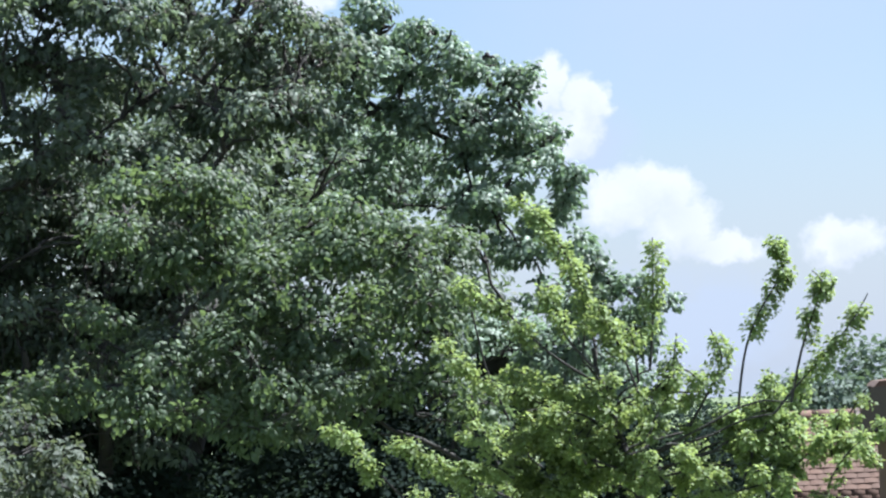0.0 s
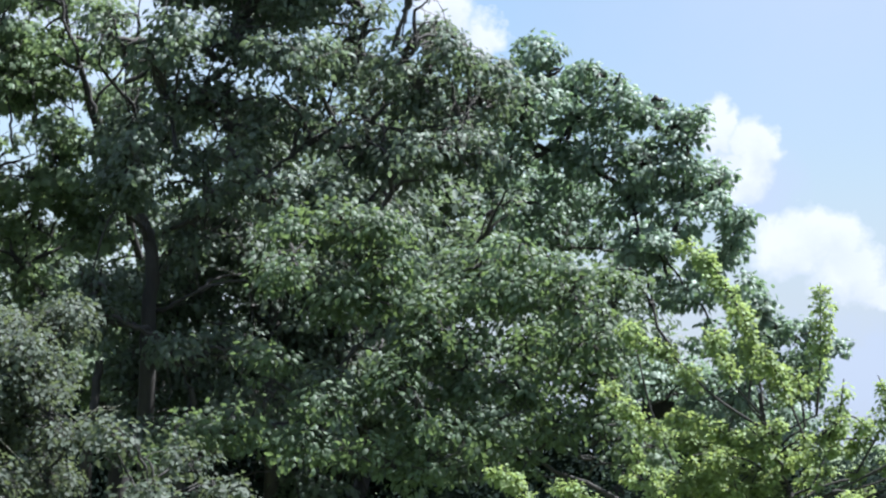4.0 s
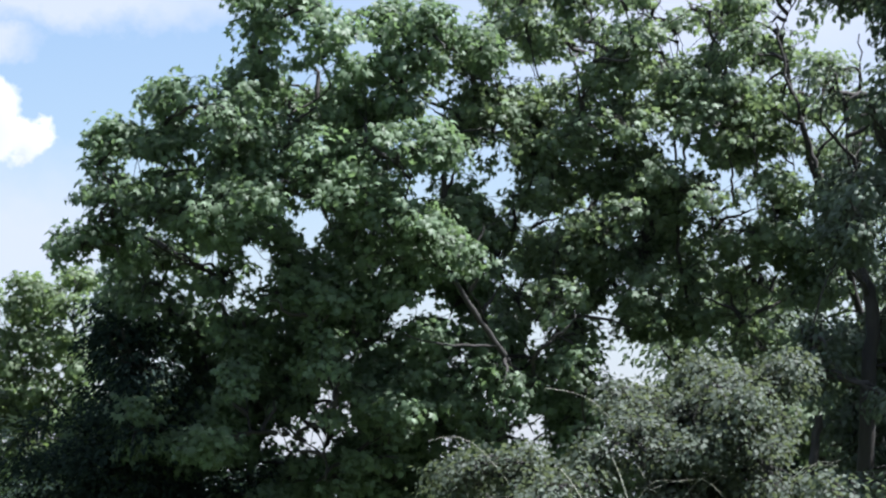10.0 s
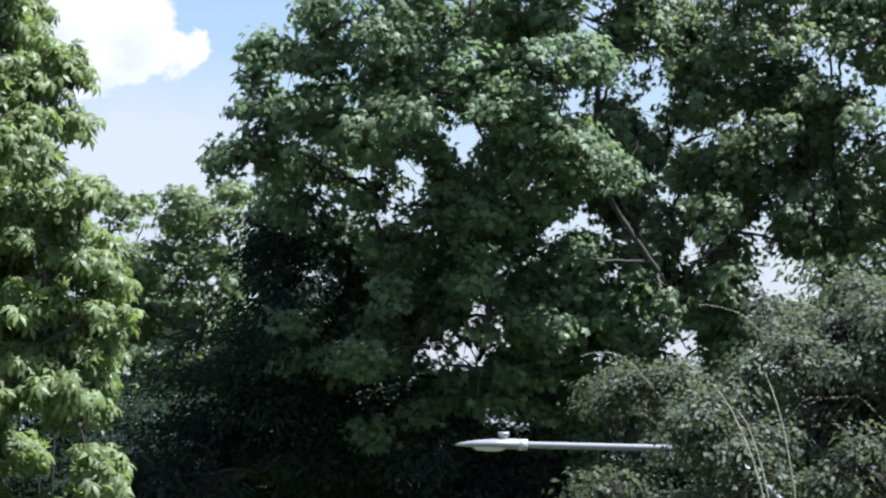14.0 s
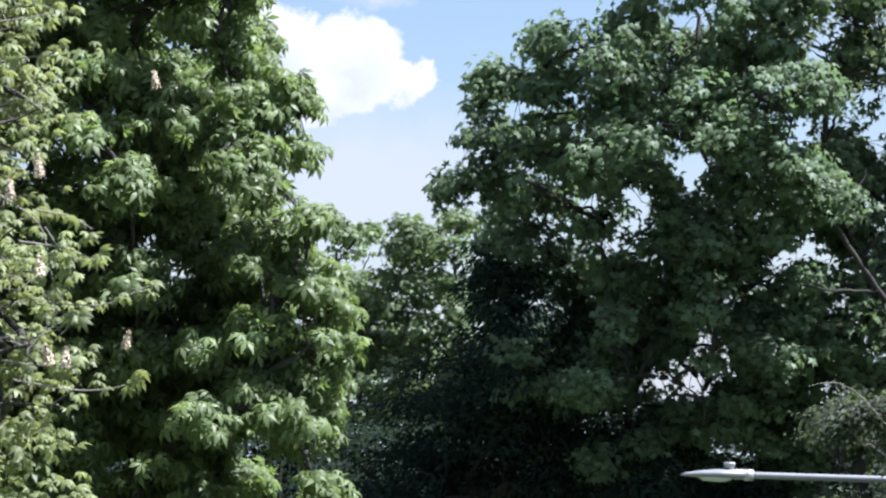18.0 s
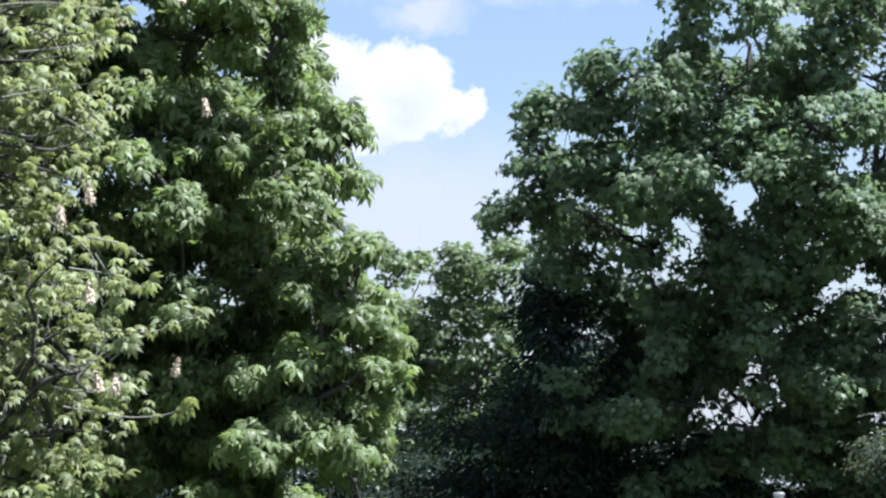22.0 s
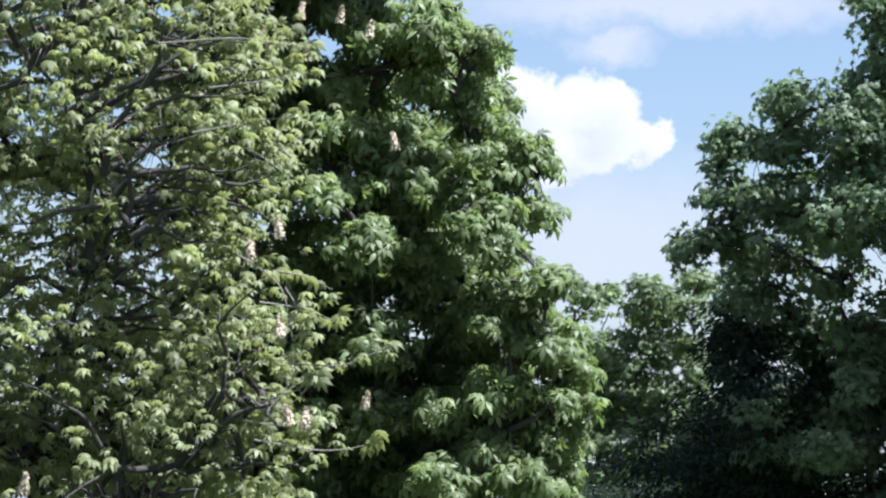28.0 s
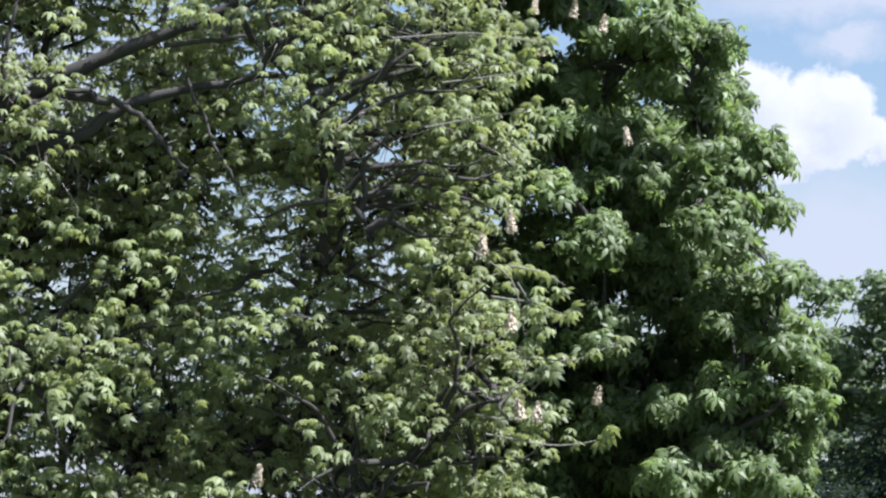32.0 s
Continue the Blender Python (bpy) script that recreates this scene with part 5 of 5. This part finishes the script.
def street_lamp():
    """A column with a long bracket and a flat lantern with a light sensor on its back."""
    post, tip, bendp = Vector((2.183, 26.41, 5.209)), Vector((-0.774, 26.489, 6.055)), Vector((1.757, 26.442, 5.993))
    arm_start = Vector((1.164, 26.474, 6.012))
    rt = root("street_lamp", (post.x, post.y, GROUND), "grey steel street lamp with a long straight bracket arm", "street lamp")
    o = np.array([post.x, post.y, GROUND])
    col = Tubes(12).add(np.array([(post.x, post.y, -0.2), (post.x, post.y, 1.2), (post.x, post.y, 1.25), (post.x, post.y, post.z)]) - o, 0.075, 0.05)
    child("column", col.mesh("column", MAT_POLE), rt)
    s = np.linspace(0, 1, 15)[:, None]
    P0, P1, P2 = np.array(post), np.array(bendp), np.array(arm_start)
    curve = (1 - s) ** 2 * P0 + 2 * s * (1 - s) * P1 + s ** 2 * P2
    ax = (tip - arm_start).normalized()
    neck = tip - ax * 0.580
    curve = np.concatenate([curve, [np.array(arm_start.lerp(neck, 0.5)), np.array(neck + ax * 0.04)]])
    child("bracket_arm", Tubes(12).add(curve - o, 0.036, 0.029).mesh("bracket_arm", MAT_LAMP), rt, "pale grey tubular bracket arm")
    # lantern body: a flattened shell that tapers to its nose
    side = ax.cross(Vector((0, 0, 1))).normalized()
    upv = side.cross(ax)
    L = 0.580
    secs = []
    for u, w, h, dz in ((0, .042, .042, 0), (0.06, .05, .047, 0), (0.14, .062, .05, 0), (0.20, .085, .050, 0), (0.45, .105, .044, .0), (0.7, .085, .034, -.004), (0.9, .05, .020, -.010), (1.0, .012, .006, -.014)):
        c = neck + ax * (u * L) + upv * dz
        ring = []
        for k in range(16):
            a = 2 * math.pi * k / 16
            ca, sa = math.cos(a), math.sin(a)
            ring.append(c + side * (w * ca) + upv * (h * sa * (1.0 if sa > 0 else 0.8)) - Vector(o))
        secs.append(ring)
    body = part("lantern", ring_loft(bmesh.new(), secs), MAT_LAMP, rt, "slim grey lantern housing")
    secs = []
    for u, w, h in ((0.26, .05, .012), (0.34, .072, .03), (0.5, .078, .034), (0.66, .06, .028), (0.74, .03, .010)):
        c = neck + ax * (u * L) - upv * 0.030
        secs.append([c + side * (w * math.cos(2 * math.pi * k / 12)) + upv * (h * math.sin(2 * math.pi * k / 12)) - Vector(o) for k in range(12)])
    part("lamp_bowl", ring_loft(bmesh.new(), secs), MAT_GLASSY, body)
    cc = neck + ax * (0.30 * L) + upv * 0.040
    secs = []
    for z, r in ((0.0, .034), (.018, .036), (.02, .040), (.05, .050), (.056, .050), (.062, .044)):
        secs.append([cc + upv * z + side * (r * math.cos(2 * math.pi * k / 14)) + ax * (r * math.sin(2 * math.pi * k / 14)) - Vector(o) for k in range(14)])
    part("light_sensor", ring_loft(bmesh.new(), secs), MAT_POLE, body, "small round light sensor cap")
    secs = []
    for u, r in ((-0.03, .036), (-0.028, .048), (0.05, .050), (0.052, .044)):
        c = neck + ax * u
        secs.append([c + side * (r * math.cos(2 * math.pi * k / 14)) + upv * (r * math.sin(2 * math.pi * k / 14)) - Vector(o) for k in range(14)])
    part("collar", ring_loft(bmesh.new(), secs), MAT_POLE, body)


street_lamp()


# ---------------------------------------------------------------- pale canes of the willow
def canes():
    rng = np.random.default_rng(71)
    for x0, xm, zm, x1, z1, y in [
    (2.162, 2.102, 5.901, 1.679, 6.611, 24.51),
    (2.12, 2.06, 5.855, 1.28, 6.538, 24.815),
    (2.028, 1.968, 5.944, 1.508, 6.312, 25.023),
]:
        rt = new("cane")
        rt.location = (x0, y, GROUND)
        tagged(rt, "long thin pale bare cane arching out of the shrub", "cane", "bare canes")
        s = np.linspace(0, 1, 18)[:, None]
        a, m, b = np.zeros(3), np.array([xm - x0, 0, zm]), np.array([x1 - x0, -0.1, z1])
        pts = (1 - s) ** 2 * a + 2 * s * (1 - s) * m + s ** 2 * b
        pts[1:-1] += rng.normal(0, 0.004, (16, 3))
        child("stem", Tubes(5).add(pts, 0.011, 0.004).mesh("stem", MAT_CANE), rt)


canes()


def willow_shoots():
    """Thin pale shoots that arch through the willow's leaves."""
    rng = np.random.default_rng(72)
    tb = Tubes(4)
    o = np.array(willow.location)
    for k in range(30):
        a = np.array(spot(rng.uniform(1.6, 7.2), rng.uniform(-2.5, 0.6), 27.9 + rng.uniform(-0.4, 0.3)))
        run, way = rng.uniform(0.4, 1.1), rng.choice([-1, 1])
        e = a + run * np.array([way * rng.uniform(0.3, 1.0), -0.2, rng.uniform(0.2, 0.8)])
        tb.add(bend(a, e, rng, 0.22, 0.03, 9) - o, 0.0036, 0.0018)
    child("shootwork", tb.mesh("shootwork", MAT_CANE), willow, "thin pale arching shoots", "stuff")


willow_shoots()


# ---------------------------------------------------------------- houses
def box(bm, x0, x1, y0, y1, z0, z1):
    vs = [bm.verts.new((x, y, z)) for x in (x0, x1) for y in (y0, y1) for z in (z0, z1)]
    for q in ((0, 1, 3, 2), (4, 6, 7, 5), (0, 4, 5, 1), (2, 3, 7, 6), (0, 2, 6, 4), (1, 5, 7, 3)):
        bm.faces.new([vs[i] for i in q])
    bmesh.ops.recalc_face_normals(bm, faces=bm.faces)
    return bm


def prism(bm, outline, y0, y1):
    """An outline in x and z, pushed from y0 to y1."""
    a = [bm.verts.new((x, y0, z)) for x, z in outline]
    b = [bm.verts.new((x, y1, z)) for x, z in outline]
    n = len(a)
    bm.faces.new(a), bm.faces.new(b[::-1])
    for i in range(n):
        bm.faces.new((a[i], b[i], b[(i + 1) % n], a[(i + 1) % n]))
    bmesh.ops.recalc_face_normals(bm, faces=bm.faces)
    return bm


def tiled_house():
    """The house across the street: brick walls and a roof of clay tiles in courses."""
    x0, y0, ridge, width, turn = (15.668, 36.804, 5.772, 9.0, -0.42)
    rt = root("house", (x0, y0, GROUND), "brick house with a brown clay tile roof", "house")
    rt.rotation_euler = (0, 0, turn)
    eave, half = ridge - 2.6, 3.0
    part("wall", box(bmesh.new(), 0.25, width - 0.25, -half + 0.3, half - 0.3, -0.1, eave), MAT_BRICK, rt)
    bm = bmesh.new()
    va = [bm.verts.new(p) for p in ((0.25, -half + 0.3, eave), (0.25, half - 0.3, eave), (0.25, 0, ridge - 0.25))]
    vb = [bm.verts.new((width - 0.25, v.co.y, v.co.z)) for v in va]
    bm.faces.new(va), bm.faces.new(vb[::-1])
    for i in range(3):
        bm.faces.new((va[i], vb[i], vb[(i + 1) % 3], va[(i + 1) % 3]))
    bmesh.ops.recalc_face_normals(bm, faces=bm.faces)
    part("gable", bm, MAT_BRICK, rt)
    roof = bmesh.new()
    for sgn in (-1, 1):
        p = [(0, sgn * half, eave - 0.05), (width, sgn * half, eave - 0.05), (width, 0, ridge), (0, 0, ridge)]
        top = [roof.verts.new(q) for q in p]
        low = [roof.verts.new((q[0], q[1], q[2] - 0.12)) for q in p]
        roof.faces.new(top), roof.faces.new(low[::-1])
        for i in range(4):
            roof.faces.new((top[i], low[i], low[(i + 1) % 4], top[(i + 1) % 4]))
    bmesh.ops.recalc_face_normals(roof, faces=roof.faces)
    rf = part("roof", roof, MAT_BATTEN, rt, "brown tiled pitched roof")
    # tiles of the slope that faces the street, in staggered courses
    tw, gauge = 0.165, 0.10
    slope = math.hypot(half, 2.65)
    ang = math.atan2(2.65, half)
    kinds = []
    rng = np.random.default_rng(81)
    for k in range(4):
        bm = bmesh.new()
        j = rng.normal(0, 0.002, 4)
        vs = [bm.verts.new(q) for q in ((0.001, 0, .012 + j[0]), (tw - .001, 0, .012 + j[1]), (tw - .001, gauge * 1.5, 0.002), (0.003, gauge * 1.5, 0.002),
                                        (0.003, 0, .028 + j[0]), (tw / 2, -.004, .033 + j[2]), (tw - .003, 0, .028 + j[1]), (tw - .003, gauge * 1.5, .015), (0.003, gauge * 1.5, .015))]
        for q in ((0, 1, 6, 5, 4), (4, 5, 6, 7, 8), (1, 2, 7, 6), (0, 4, 8, 3)):
            bm.faces.new([vs[i] for i in q])
        me = bpy.data.meshes.new("roof_tile")
        bm.to_mesh(me)
        bm.free()
        me.materials.append(MAT_TILE)
        kinds.append(me)
    rows, V, Fc, n = int(slope / gauge), [], [], 0
    turn_m = Matrix.Rotation(ang, 4, "X")
    cols = int(width / tw)
    for r in range(rows):
        for c in range(cols):
            m = Matrix.Translation((c * tw + (tw / 2 if r % 2 else 0), -half, eave - 0.05)) @ turn_m @ Matrix.Translation((0, r * gauge, rng.normal(0, 0.0015)))
            if r > rows - 15 and c < 20:
                ob = child("roof_tile", kinds[rng.integers(4)], rf)
                ob.matrix_basis = m
            elif c * tw < 6.5:
                me = kinds[rng.integers(4)]
                for v in me.vertices:
                    V.append(m @ v.co)
                for p in me.polygons:
                    ids = [i + n for i in p.vertices]
                    Fc += [(ids[0], ids[i], ids[i + 1]) for i in range(1, len(ids) - 1)]
                n += len(me.vertices)
    child("roof_tiles", mesh_from("roof_tiles", [tuple(v) for v in V], Fc, MAT_TILE), rf, kind="stuff")
    for c in range(int(width / 0.3)):
        bm = bmesh.new()
        outline = [(0.3 * c + 0.004, 0)]
        ring = []
        for xx in (0.3 * c + 0.004, 0.3 * c + 0.296):
            ring.append([(xx, 0.11 * math.cos(a), ridge - 0.02 + 0.085 * math.sin(a)) for a in np.linspace(-0.3, math.pi + 0.3, 9)])
        part("ridge_tile", ring_loft(bm, ring), MAT_TILE, rf)


tiled_house()


def near_house():
    """The corner of the nearer house: dark boxed eaves over a brick wall."""
    x, y, zt, zb, xw, xt = (11.077, 24.623, 6.129, 5.737, 11.35, 11.261)
    rt = root("neighbour_house", (x, y, GROUND), "brick house with dark brown boxed eaves", "house")
    rt.rotation_euler = (0, 0, -0.42)
    W = 7.0
    dx, tx = xw - x, xt - x
    part("wall", box(bmesh.new(), dx, dx + W, 0.35, 8.0, -0.1, zb), MAT_BRICK, rt)
    rise = zt - zb
    part("roof", prism(bmesh.new(), [(tx, zt), (tx + 0.05, zt + 0.05), (tx + W / 2, zt + 0.35), (tx + W, zt), (tx + W, zb), (tx + 0.2, zb + 0.02)], 0.02, 8.3), MAT_TILE, rt)
    part("bargeboard", prism(bmesh.new(), [(0, zb + rise * 0.14), (tx - 0.02, zt), (tx + 0.35, zt + 0.01), (tx + 0.35, zb + 0.05), (dx, zb), (0.07, zb)], -0.03, 0.018), MAT_BOARD, rt, "dark brown bargeboard")
    part("soffit", box(bmesh.new(), 0.07, dx + 0.02, 0.02, 8.2, zb + 0.004, zb + 0.024), MAT_BOARD, rt)
    part("fascia", box(bmesh.new(), 0.03, 0.07, 0.02, 8.2, zb, zb + 0.16), MAT_BOARD, rt)


near_house()
